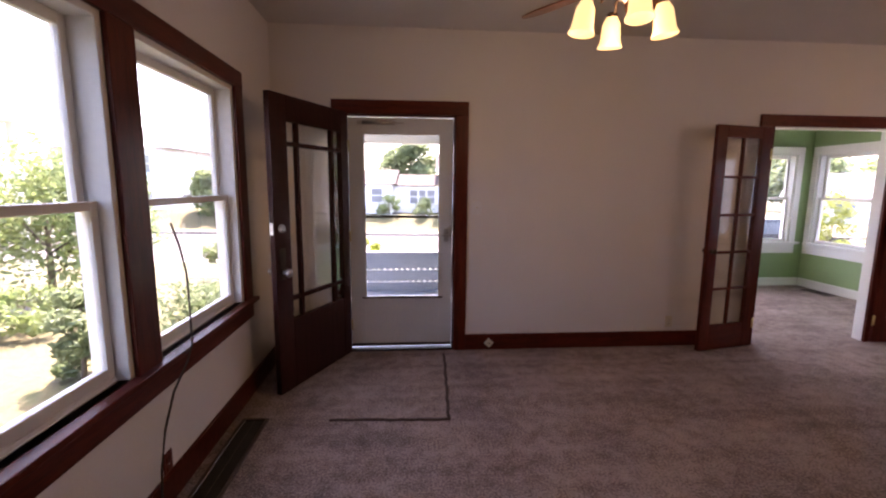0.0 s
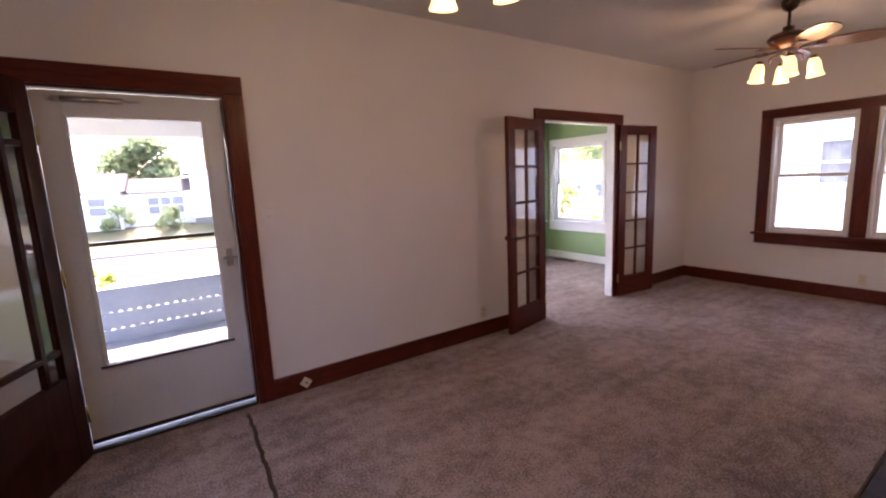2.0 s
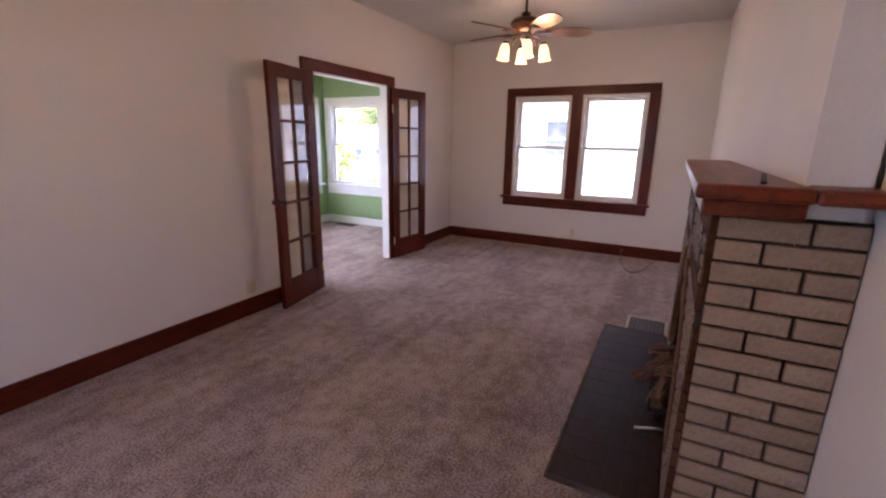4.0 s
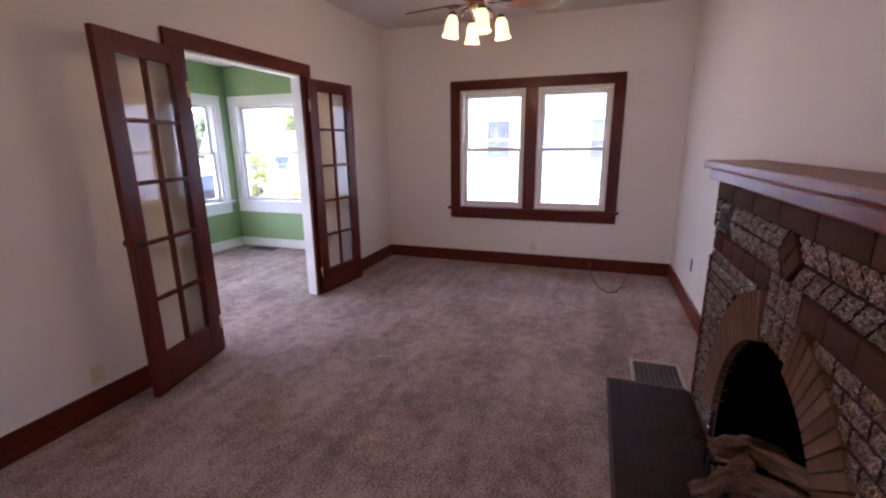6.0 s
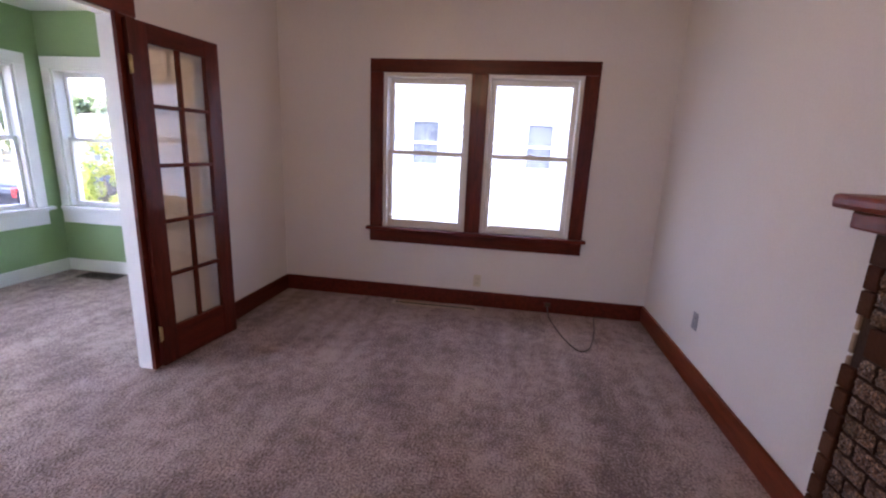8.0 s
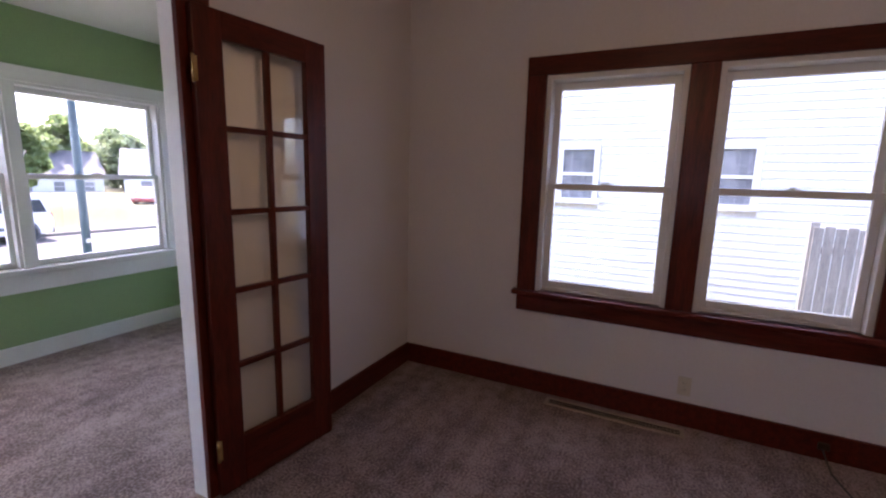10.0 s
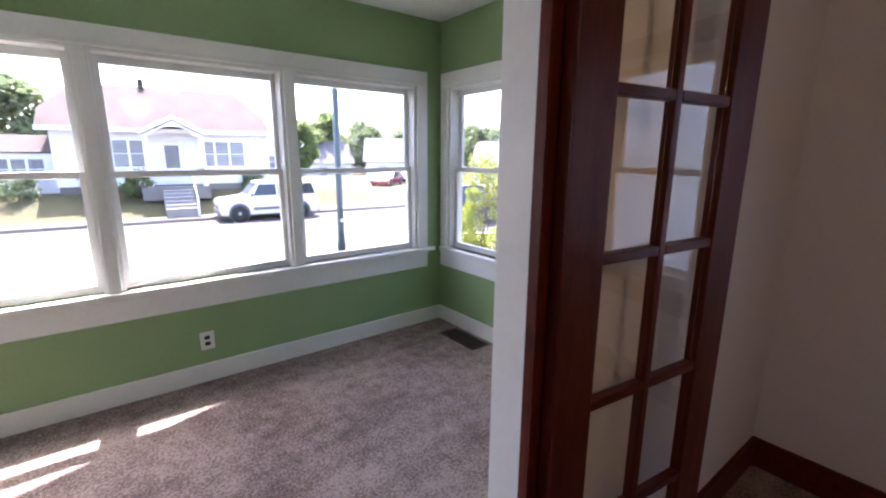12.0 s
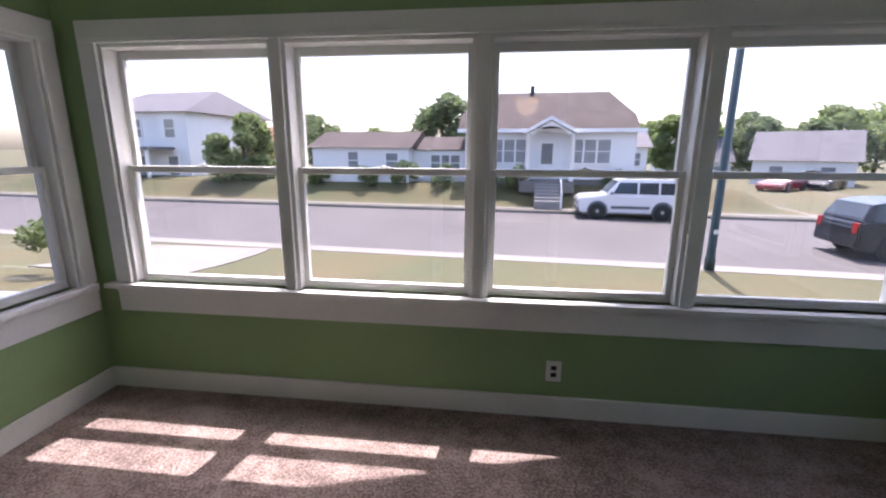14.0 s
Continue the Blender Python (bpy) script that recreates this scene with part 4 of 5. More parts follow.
# ---- ceiling fans ----
def fan(name, at, turn, shade_turn, label):
    top = thing(name, label, "ceiling fan", at, group="living room ceiling fans")
    f = top
    K = pose(0, 0, 0.0) @ Matrix.Diagonal((0.94, 0.94, 1.16, 1))
    part("canopy", lathe([(0.062, 0), (0.066, -0.02), (0.05, -0.055), (0.02, -0.07), (0.014, -0.075)], 24), M_BRONZE, f, at=K)
    part("downrod", tube([(0, 0, -0.07), (0, 0, -0.19)], 0.012, 12), M_BRONZE, f, at=K)
    part("motor_collar", lathe([(0.02, -0.165), (0.042, -0.17), (0.042, -0.20), (0.06, -0.205)], 24), M_BRONZE, f, at=K)
    part("motor_housing", lathe([(0.06, -0.205), (0.12, -0.215), (0.142, -0.235), (0.142, -0.255), (0.125, -0.285), (0.085, -0.315), (0.06, -0.32)], 32), M_BLADE, f, "wood-toned motor housing", at=K)
    part("motor_band", lathe([(0.144, -0.236), (0.148, -0.245), (0.144, -0.256)], 32), M_BRONZE, f, at=K)
    part("light_hub", lathe([(0.06, -0.32), (0.07, -0.335), (0.055, -0.365), (0.035, -0.385), (0.012, -0.395), (0.0, -0.40)], 24), M_STEEL, f, at=K)
    for i in range(5):
        a = turn + 72 * i
        m = pose(0, 0, 0, 0, 0, a)
        arm = boxes((0.08, 0.20, -0.012, 0.012, -0.322, -0.314), bevel=0.003)
        box(arm, 0.17, 0.26, -0.045, 0.045, -0.320, -0.315, 0.002)
        part("blade_arm", arm, M_BRONZE, f, at=K @ m)
        bl = bmesh.new()
        prof = [(0.19, 0.05), (0.25, 0.062), (0.36, 0.078), (0.47, 0.086), (0.56, 0.078), (0.62, 0.055), (0.65, 0.02), (0.655, 0.0)]
        outline = [(x, w) for x, w in prof] + [(x, -w) for x, w in prof[-2::-1]]
        lo, hi = [bl.verts.new((x, y, -0.312 - 0.22 * y)) for x, y in outline], [bl.verts.new((x, y, -0.305 - 0.22 * y)) for x, y in outline]
        bl.faces.new(lo[::-1])
        bl.faces.new(hi)
        for k in range(len(lo)):
            j = (k + 1) % len(lo)
            bl.faces.new((lo[k], lo[j], hi[j], hi[k]))
        part("blade", bl, M_BLADE, f, "leaf-shaped brown fan blade", at=K @ m)
    for i in range(4):
        a = shade_turn + 90 * i
        m = pose(0, 0, 0, 0, 0, a)
        part("lamp_arm", tube([(0.04, 0, -0.36), (0.08, 0, -0.352), (0.11, 0, -0.365), (0.118, 0, -0.40)], 0.008, 8), M_BRONZE, f, at=K @ m)
        sh = part("lamp_shade", lathe([(0.026, -0.395), (0.032, -0.41), (0.045, -0.43), (0.049, -0.47), (0.052, -0.50), (0.064, -0.525), (0.060, -0.525), (0.048, -0.50), (0.045, -0.47), (0.04, -0.432), (0.026, -0.405)], 20), M_SHADE, f, "glowing frosted bell glass shade", at=K @ m @ pose(0.118, 0, 0, 0, -8, 0))
        part("socket", lathe([(0.02, -0.385), (0.028, -0.392), (0.03, -0.405), (0.022, -0.41)], 14), M_BRONZE, f, at=K @ m @ pose(0.118, 0, 0.002, 0, -8, 0))
    lamp = new("fan_lamp", bpy.data.lights.new("fan_lamp", "POINT"))
    lamp.data.energy, lamp.data.color, lamp.data.shadow_soft_size = 0.9, (1.0, 0.68, 0.38), 0.16
    lamp.parent = f
    lamp.location = (0, 0, -0.66)
    return f


fan("ceiling_fan", pose(4.48, 2.20, ZC), 7, 27, "bronze ceiling fan with brown blades and four lit shades")
fan("ceiling_fan", pose(1.13, 2.10, ZC), 51.5, -3, "bronze ceiling fan with brown blades and four lit shades")

# ---- outside ----
M_LAWN = mat("dry_lawn", (0.042, 0.055, 0.016), 0.95, var=0.3, scale=0.35, grain=14, bump=0.6, second=(0.10, 0.076, 0.036), bump_dist=0.05)
M_ROAD = mat("asphalt", (0.082, 0.074, 0.075), 0.9, var=0.1, scale=0.3, grain=30, bump=0.3)
M_CONC = mat("concrete", (0.20, 0.185, 0.17), 0.9, var=0.1, scale=1, grain=40, bump=0.3)
M_SIDE = mat("white_siding", (0.74, 0.74, 0.74), 0.6, var=0.04, scale=0.8, grain=30, bump=0.05)
M_SHING = mat("brown_shingle", (0.050, 0.034, 0.033), 0.9, var=0.14, scale=1.5, grain=14, bump=0.4)
M_GREYROOF = mat("grey_shingle", (0.125, 0.12, 0.135), 0.9, var=0.14, scale=1.5, grain=14, bump=0.4)
M_REDBR = mat("red_brick_far", (0.34, 0.13, 0.09), 0.85, var=0.15, scale=2, grain=20, bump=0.2)
M_PANE = mat("dark_window_glass", (0.24, 0.25, 0.27), 0.08, var=0.2, scale=1, grain=5, bump=0.0)
M_PORCH = mat("grey_porch_paint", (0.23, 0.25, 0.29), 0.6, var=0.08, scale=2, grain=30, bump=0.15)
M_LEAF = mat("leaf_green", (0.14, 0.20, 0.08), 0.55, var=0.2, scale=1.2, grain=9, bump=0, second=(0.22, 0.27, 0.10), pick=0.1)
M_LEAFY = mat("leaf_yellow_green", (0.20, 0.28, 0.055), 0.55, var=0.2, scale=3, grain=12, bump=0, second=(0.36, 0.38, 0.08))
M_LEAFD = mat("leaf_dark", (0.12, 0.17, 0.085), 0.6, var=0.2, scale=0.5, grain=4, bump=0, second=(0.17, 0.21, 0.10))


def translucent(m, share):
    """Lets daylight through a leaf surface."""
    n, l = m.node_tree.nodes, m.node_tree.links
    b, out = n["Principled BSDF"], n["Material Output"]
    tr, mx = n.new("ShaderNodeBsdfTranslucent"), n.new("ShaderNodeMixShader")
    l.new(b.inputs["Base Color"].links[0].from_socket, tr.inputs["Color"])
    mx.inputs[0].default_value = share
    l.new(b.outputs[0], mx.inputs[1])
    l.new(tr.outputs[0], mx.inputs[2])
    l.new(mx.outputs[0], out.inputs["Surface"])


for leaf in (M_LEAF, M_LEAFY, M_LEAFD):
    translucent(leaf, 0.5)
M_BARK = mat("bark", (0.12, 0.09, 0.065), 0.9, var=0.2, scale=4, grain=20, bump=0.6)
M_POLE = mat("teal_pole_paint", (0.035, 0.062, 0.066), 0.5, 0.2, var=0.1, scale=4, grain=20, bump=0.05)
M_CARW = mat("white_car_paint", (0.72, 0.72, 0.73), 0.2, var=0.02, bump=0, coat=0.8)
M_CARD = mat("dark_car_paint", (0.010, 0.014, 0.022), 0.25, spec=0.3, var=0.05, bump=0, coat=0.25)
M_CARR = mat("red_car_paint", (0.25, 0.025, 0.04), 0.2, var=0.05, bump=0, coat=0.8)
M_TYRE = mat("tyre_rubber", (0.02, 0.02, 0.02), 0.8, var=0.1, bump=0.1)
M_RIM = mat("alloy_rim", (0.5, 0.5, 0.52), 0.3, 0.9, var=0.05, bump=0)
M_CARG = mat("car_glass", (0.03, 0.04, 0.05), 0.05, var=0.1, bump=0)
M_TAIL = mat("tail_light", (0.5, 0.02, 0.02), 0.2, var=0.05, bump=0)
M_GREYB = mat("weathered_boards", (0.30, 0.29, 0.28), 0.9, var=0.2, scale=3, grain=20, bump=0.3, stretch=(4, 4, 0.5))
M_BLUE = mat("blue_awning", (0.07, 0.11, 0.32), 0.7, var=0.1, bump=0.1)

RZ, LZ = -1.40, -0.60                          # road, and the lawn by the house
STREET = pose(4, 19.9, 0, 0, 0, -4.5)          # local x along the street, local y across it


def smooth(a, b, v):
    t = min(1, max(0, (v - a) / (b - a)))
    return t * t * (3 - 2 * t)


def lawn_z(x, y):
    """Height of the ground in the street's own axes."""
    if -4.15 < y < 5.3:
        return RZ - 0.06
    if y <= -4.15:
        return RZ + 0.08 + (LZ - RZ - 0.08) * smooth(-4.8, -13.5, y)
    block = 1 - smooth(11.5, 13.8, x)
    return RZ + 0.12 + block * 0.95 * smooth(6.3, 9.3, y) + 0.004 * max(0, y - 10) * block


gm = bmesh.new()
xs = [-400, -150, -60] + [-40 + 2 * i for i in range(26)] + [11.5, 12, 12.6, 13.2, 13.8, 16, 20, 30, 60, 150, 400]
ys = [-200, -60, -30, -20, -13.5, -12, -11, -10, -9, -8, -7, -6, -5.3, -4.8, -4.16, -4.14, 5.29, 5.31, 6.3, 6.8, 7.3, 7.8, 8.3, 8.8, 9.3, 12, 18, 30, 60, 150, 600]
gv = [[gm.verts.new((x, y, lawn_z(x, y))) for x in xs] for y in ys]
for r0, r1 in zip(gv, gv[1:]):
    for i in range(len(xs) - 1):
        gm.faces.new((r0[i], r0[i + 1], r1[i + 1], r1[i]))
ground = setting("ground", gm, M_LAWN, "dry patchy lawn rising to a bank across the street")
ground.matrix_basis = STREET


def on_street(ob):
    ob.matrix_basis = STREET @ ob.matrix_basis
    return ob


on_street(setting("road", boxes((-200, 200, -4.05, 5.2, RZ - 0.05, RZ), (13.9, 21.5, 5.2, 120, RZ - 0.05, RZ + 0.005)), M_ROAD, "sun-bleached asphalt street with a side street"))
on_street(setting("kerb", boxes((-200, 200, -4.65, -4.05, RZ - 0.05, RZ + 0.095), (-200, 13.7, 5.2, 5.34, RZ - 0.05, RZ + 0.13), (21.7, 200, 5.2, 5.34, RZ - 0.05, RZ + 0.13), (13.7, 13.9, 5.34, 80, RZ - 0.05, RZ + 0.135), (21.5, 21.7, 5.34, 80, RZ - 0.05, RZ + 0.135), bevel=0.01), M_CONC, "pale concrete kerb"))
on_street(setting("pavement", boxes((-40, 13.6, 5.6, 6.1, RZ + 0.05, RZ + 0.145)), M_CONC, "pale concrete pavement strip"))
def slab(bm, x0, x1, y0, y1, n=10):
    """A thin sheet of paving that follows the lawn; corners in the world's axes."""
    inv = STREET.inverted()
    rows_ = []
    for k in range(n + 1):
        y = y0 + (y1 - y0) * k / n
        row = []
        for x in (x0, (x0 + x1) / 2, x1):
            p = inv @ Vector((x, y, 0))
            row.append(bm.verts.new((x, y, lawn_z(p.x, p.y) + 0.03)))
        rows_.append(row)
    for r0_, r1_ in zip(rows_, rows_[1:]):
        for i in range(2):
            bm.faces.new((r0_[i], r0_[i + 1], r1_[i + 1], r1_[i]))
    edge = bmesh.ops.extrude_face_region(bm, geom=bm.faces[:] if len(bm.faces) == 2 * n else bm.faces[-2 * n:])
    bmesh.ops.translate(bm, verts=[v for v in edge["geom"] if isinstance(v, bmesh.types.BMVert)], vec=(0, 0, -0.08))
    return bm


for bounds in ((-5.9, -2.3, 12.0, 15.6), (-12, -5.6, 7.2, 7.6), (16.5, 17.2, 9.0, 14.4)):
    setting("driveway" if bounds[0] == -5.9 else "front_walk", slab(bmesh.new(), *bounds), M_CONC, "cracked pale concrete paving set in the lawn")



def siding_wall(name, at, L, z0, z1, lap=0.115, holes=()):
    """Lapped boards on the plane y = 0 facing -y, x from 0 to L, leaving out the holes (x0 x1 z0 z1)."""
    bm = bmesh.new()
    n = int((z1 - z0) / lap)
    for k in range(n):
        za, zb = z0 + k * lap, z0 + (k + 1) * lap
        spans = [(0.0, L)]
        for h0, h1, q0, q1 in holes:
            if zb > q0 and za < q1:
                spans = [s for a, b in spans for s in ((a, min(b, h0)), (max(a, h1), b)) if s[1] - s[0] > 0.01]
        for a, b in spans:
            v = [bm.verts.new(p) for p in ((a, -0.022, za), (b, -0.022, za), (b, -0.004, zb), (a, -0.004, zb), (a, 0.01, za), (b, 0.01, za))]
            bm.faces.new(v[:4])
            bm.faces.new((v[4], v[5], v[1], v[0]))
    return bm


def house_window(parent, x, z0, w, h, lights=1, trim=0.1, y=0.0):
    win = part("window", boxes((x - w / 2 - trim, x + w / 2 + trim, y - 0.05, y, z0 + h, z0 + h + trim), (x - w / 2 - trim, x - w / 2, y - 0.05, y, z0, z0 + h), (x + w / 2, x + w / 2 + trim, y - 0.05, y, z0, z0 + h), (x - w / 2 - trim - 0.04, x + w / 2 + trim + 0.04, y - 0.09, y, z0 - 0.09, z0)), M_SIDE, parent)
    part("pane", boxes((x - w / 2, x + w / 2, y - 0.02, y, z0, z0 + h)), M_PANE, win)
    bars = boxes((x - w / 2, x + w / 2, y - 0.045, y - 0.02, z0 + h / 2 - 0.025, z0 + h / 2 + 0.025))
    for i in range(1, lights):
        xb = x - w / 2 + w * i / lights
        box(bars, xb - 0.05, xb + 0.05, y - 0.046, y - 0.02, z0, z0 + h)
    part("sash_bar", bars, M_SIDE, win)


def prism(pts, y0, y1):
    """Extrudes an x-z outline along y."""
    bm = bmesh.new()
    a, b = [bm.verts.new((x, y0, z)) for x, z in pts], [bm.verts.new((x, y1, z)) for x, z in pts]
    bm.faces.new(a)
    bm.faces.new(b[::-1])
    for i in range(len(pts)):
        j = (i + 1) % len(pts)
        bm.faces.new((a[i], b[i], b[j], a[j]))
    bmesh.ops.recalc_face_normals(bm, faces=bm.faces)
    return bm


def hip_roof(x0, x1, y0, y1, z0, z1, over=0.4, clip=0.5, lip=0.12):
    """A ridge roof along x with clipped gable ends."""
    bm = bmesh.new()
    a, b, c, d = x0 - over, x1 + over, y0 - over, y1 + over
    ym = (y0 + y1) / 2
    zc = z0 + (z1 - z0) * (1 - clip)
    t = 1 - clip
    v = {}

    def V(*p):
        if p not in v:
            v[p] = bm.verts.new(p)
        return v[p]
    e = (z1 - zc) * 0.75
    yc, yd = c + (ym - c) * t, d + (ym - d) * t

    def face(*q):
        q = list(dict.fromkeys(q))
        if len(q) > 2:
            bm.faces.new(q)
    R0, R1 = V(a + e, ym, z1), V(b - e, ym, z1)
    face(V(a, c, z0), V(b, c, z0), V(b, yc, zc), R1, R0, V(a, yc, zc))
    face(V(b, d, z0), V(a, d, z0), V(a, yd, zc), R0, R1, V(b, yd, zc))
    for x, R in ((a, R0), (b, R1)):
        face(V(x, yc, zc), R, V(x, yd, zc))
        face(V(x, c, z0), V(x, yc, zc), V(x, yd, zc), V(x, d, z0))
    face(V(a, c, z0), V(a, d, z0), V(b, d, z0), V(b, c, z0))
    bmesh.ops.recalc_face_normals(bm, faces=bm.faces)
    return bm


# bungalow across the street; local y = 0 is its front
hs = thing("house", "white bungalow with a brown clipped-gable roof and small gabled porch", "house", pose(2.3, 29.2, -0.96, 0, 0, -4))
part("foundation", boxes((0.05, 9.0, 0.05, 8, -0.2, 0.95)), M_CONC, hs)
part("wall", boxes((0, 9.05, 0.01, 8, 0.95, 3.5)), M_SIDE, hs)
part("siding", siding_wall("siding", None, 9.05, 0.95, 3.5, 0.125, ()), M_SIDE, hs)
part("fascia", boxes((-0.4, 9.45, -0.42, -0.38, 3.42, 3.62)), M_SIDE, hs)
part("roof", hip_roof(0, 8.75, 0, 7.0, 3.52, 5.92, 0.4, 0.62), M_SHING, hs, "faded brown shingle roof")
part("chimney_pipe", boxes((3.45, 3.7, 3.2, 3.45, 5.75, 6.27), bevel=0.02), M_IRON, hs)
house_window(hs, 2.45, 1.85, 1.95, 1.2, 3)
house_window(hs, 6.75, 1.85, 2.05, 1.2, 3)
dr = part("door", boxes((4.05, 4.95, -0.06, 0.0, 1.05, 3.05), bevel=0.01), M_SIDE, hs)
part("door_glass", boxes((4.2, 4.8, -0.075, -0.06, 1.75, 2.85)), M_PANE, dr)
pr = part("porch_roof", prism([(3.2, 3.3), (4.6, 4.02), (6.0, 3.3), (6.0, 3.45), (4.6, 4.22), (3.2, 3.45)], -1.3, 0.6), M_SIDE, hs, "white gabled porch roof")
part("porch_arch", prism([(3.45, 3.3)] + [(4.6 + 0.8 * math.cos(math.pi * (1 - i / 10)), 3.3 + 0.4 * math.sin(math.pi * i / 10)) for i in range(11)] + [(5.75, 3.3), (4.6, 3.98)], -1.15, -1.05), M_SIDE, pr)
for x in (3.35, 5.65):
    part("porch_column", lathe([(0.14, 0.9), (0.12, 1.0), (0.11, 3.2), (0.14, 3.22), (0.16, 3.34)], 12), M_SIDE, hs, at=pose(x + 0.1, -1.05, 0))
part("porch_floor", boxes((3.1, 5.9, -1.4, 0, 0.3, 0.9)), M_CONC, hs)
for k in range(6):
    part("step", boxes((3.9, 5.1, -1.4 - 0.34 * (k + 1), -1.4 - 0.34 * k, -0.6, 0.78 - 0.14 * k)), M_GREYB, hs)
part("step_rail", tube([(5.15, -1.4, 1.6), (5.15, -3.4, 0.55)], 0.03, 8), M_SIDE, hs)
part("step_post", boxes((5.1, 5.2, -3.45, -3.35, -0.6, 0.6)), M_SIDE, hs)

# low white building beside it
lh = thing("house", "long low white house with a grey-brown gable roof", "house", pose(-7.0, 29.8, -1.08, 0, 0, -4))
part("wall", boxes((0, 6.0, 0, 6, -0.3, 2.75), (6.0, 9.8, 1.0, 6, -0.3, 2.55)), M_SIDE, lh)
part("roof", hip_roof(0, 6.0, 0, 5.0, 2.72, 3.72, 0.25, 0.0), M_SHING, lh)
part("roof_wing", hip_roof(6.26, 9.8, 1.0, 5.0, 2.62, 3.42, 0.2, 0.0), M_SHING, lh)
house_window(lh, 2.6, 1.5, 0.6, 0.95, 1)
house_window(lh, 5.0, 1.5, 0.7, 0.9, 1)
house_window(lh, 8.0, 1.4, 1.7, 0.9, 3, y=1.0)

# tall white house to the west with a porch
bh = thing("house", "two-storey white house with a shallow grey roof and porch", "house", pose(-25.3, 33.5, -1.3, 0, 0, -6))
part("wall", boxes((0, 8.2, 0, 9, -0.3, 5.3)), M_SIDE, bh)
part("roof", hip_roof(0, 8.2, 0, 9, 5.3, 7.2, 0.5, 1.0), M_GREYROOF, bh)
part("porch_roof", boxes((-0.3, 7.0, -2.2, 0.1, 2.75, 2.95)), M_GREYROOF, bh)
for x in (0.0, 3.3, 6.7):
    part("porch_post", boxes((x - 0.08, x + 0.08, -2.1, -1.94, -0.3, 2.75)), M_SIDE, bh)
for x in (1.5, 4.0, 6.8):
    house_window(bh, x, 3.6, 0.8, 1.2, 1)
    house_window(bh, x, 1.0, 0.8, 1.3, 1)
rb = thing("house", "dark red brick house half hidden by bushes", "house", pose(-19.5, 38, -1.2))
part("wall", boxes((0, 5, 0, 6, -0.3, 2.6)), M_REDBR, rb)
part("roof", hip_roof(0, 5, 0, 6, 2.6, 4.6, 0.3, 0.3), M_REDBR, rb)
house_window(rb, 2.0, 1.0, 0.9, 1.1, 1)


def far_house(x, y, turn, w, d, h, top, roof, label, wins=3, awn=None):
    f = thing("house", label, "house", pose(x, y, -0.036 * (math.hypot(x - 4, y - 4) - 4), 0, 0, turn))
    part("wall", boxes((0, w, 0, d, -0.8, h)), M_SIDE, f)
    part("roof", hip_roof(0, w, 0, d, h, top, 0.35, 0.0), roof, f)
    part("gable", prism([(0, h), (d / 2, top - 0.1), (d, h)], 0, 0.05), M_SIDE, f, at=pose(0.0, 0, 0, 0, 0, 90))
    part("gable", prism([(0, h), (d / 2, top - 0.1), (d, h)], 0, 0.05), M_SIDE, f, at=pose(w + 0.05, 0, 0, 0, 0, 90))
    for i in range(wins):
        xx = w * (i + 0.5) / wins
        house_window(f, xx, h - 1.55, 0.9, 1.05, 1)
        if awn:
            part("awning", prism([(0, 0), (0.5, -0.45), (0.5, -0.5), (0, -0.1)], -0.65, 0.65), awn, f, at=pose(xx, -0.01, h - 0.3, 0, 0, -90))
    return f


far_house(33.5, 36.5, -52, 11, 8, 2.1, 4.4, M_GREYROOF, "white ranch house with blue window awnings across the side street", 4, M_BLUE)
far_house(41, 22, -70, 9, 8, 2.0, 4.0, M_GREYROOF, "white cottage with a grey roof", 2)
far_house(27.0, 47, -32, 7, 7, 2.4, 5.0, M_GREYROOF, "white house with a steep grey roof", 2)
far_house(24.0, 62, -12, 8, 7, 2.4, 5.4, M_GREYROOF, "white house with a grey roof behind parked cars", 3)
far_house(12.8, 44, -6, 4.0, 7, 3.2, 4.9, M_GREYROOF, "white house behind the bungalow", 2)
far_house(-46, 27, 28, 10, 8, 3.6, 6.0, M_SHING, "white house far down the street", 3)

# neighbour to the east: lapped white siding, two windows
ne = thing("neighbour_house", "neighbouring house with white lapped siding and two windows", "house", pose(11.4, 6.2, 0, 0, 0, -90))
NH = ((2.45, 2.96, 1.12, 1.94), (4.74, 5.20, 1.12, 1.94))
part("wall", boxes((0, 13, 0.012, 8, -0.7, 4.6)), M_SIDE, ne)
part("siding", siding_wall("siding", None, 13, -0.6, 4.6, 0.118, [(a - 0.1, b + 0.1, c - 0.1, d + 0.1) for a, b, c, d in NH]), M_SIDE, ne)
for a, b, c, d in NH:
    house_window(ne, (a + b) / 2, c, b - a, d - c, 1, 0.09, -0.005)
part("roof", hip_roof(0, 13, 0, 8, 4.6, 6.6, 0.5, 0.0), M_GREYROOF, ne)
part("porch_roof", boxes((-2.2, -0.02, 0.0, 6, 2.45, 2.7), bevel=0.02), M_SIDE, ne)
for y in (0.2, 5.8):
    part("porch_post", boxes((-2.0, -1.88, y - 0.06, y + 0.06, -0.7, 2.45)), M_SIDE, ne)
fe = thing("fence_panel", "weathered grey board fence panel between the houses", "fence", pose(10.4, 0.45, -0.6))
for i in range(5):
    part("board", boxes((0.0, 0.02, -0.11 * i - 0.1, -0.11 * i, 0.0, 1.52 + 0.02 * (i % 2)), bevel=0.004), M_GREYB, fe)
part("post", boxes((0.021, 0.10, -0.06, 0.03, 0, 1.58)), M_GREYB, fe)
part("rail", boxes((0.021, 0.05, -0.55, -0.061, 1.2, 1.28)), M_GREYB, fe)

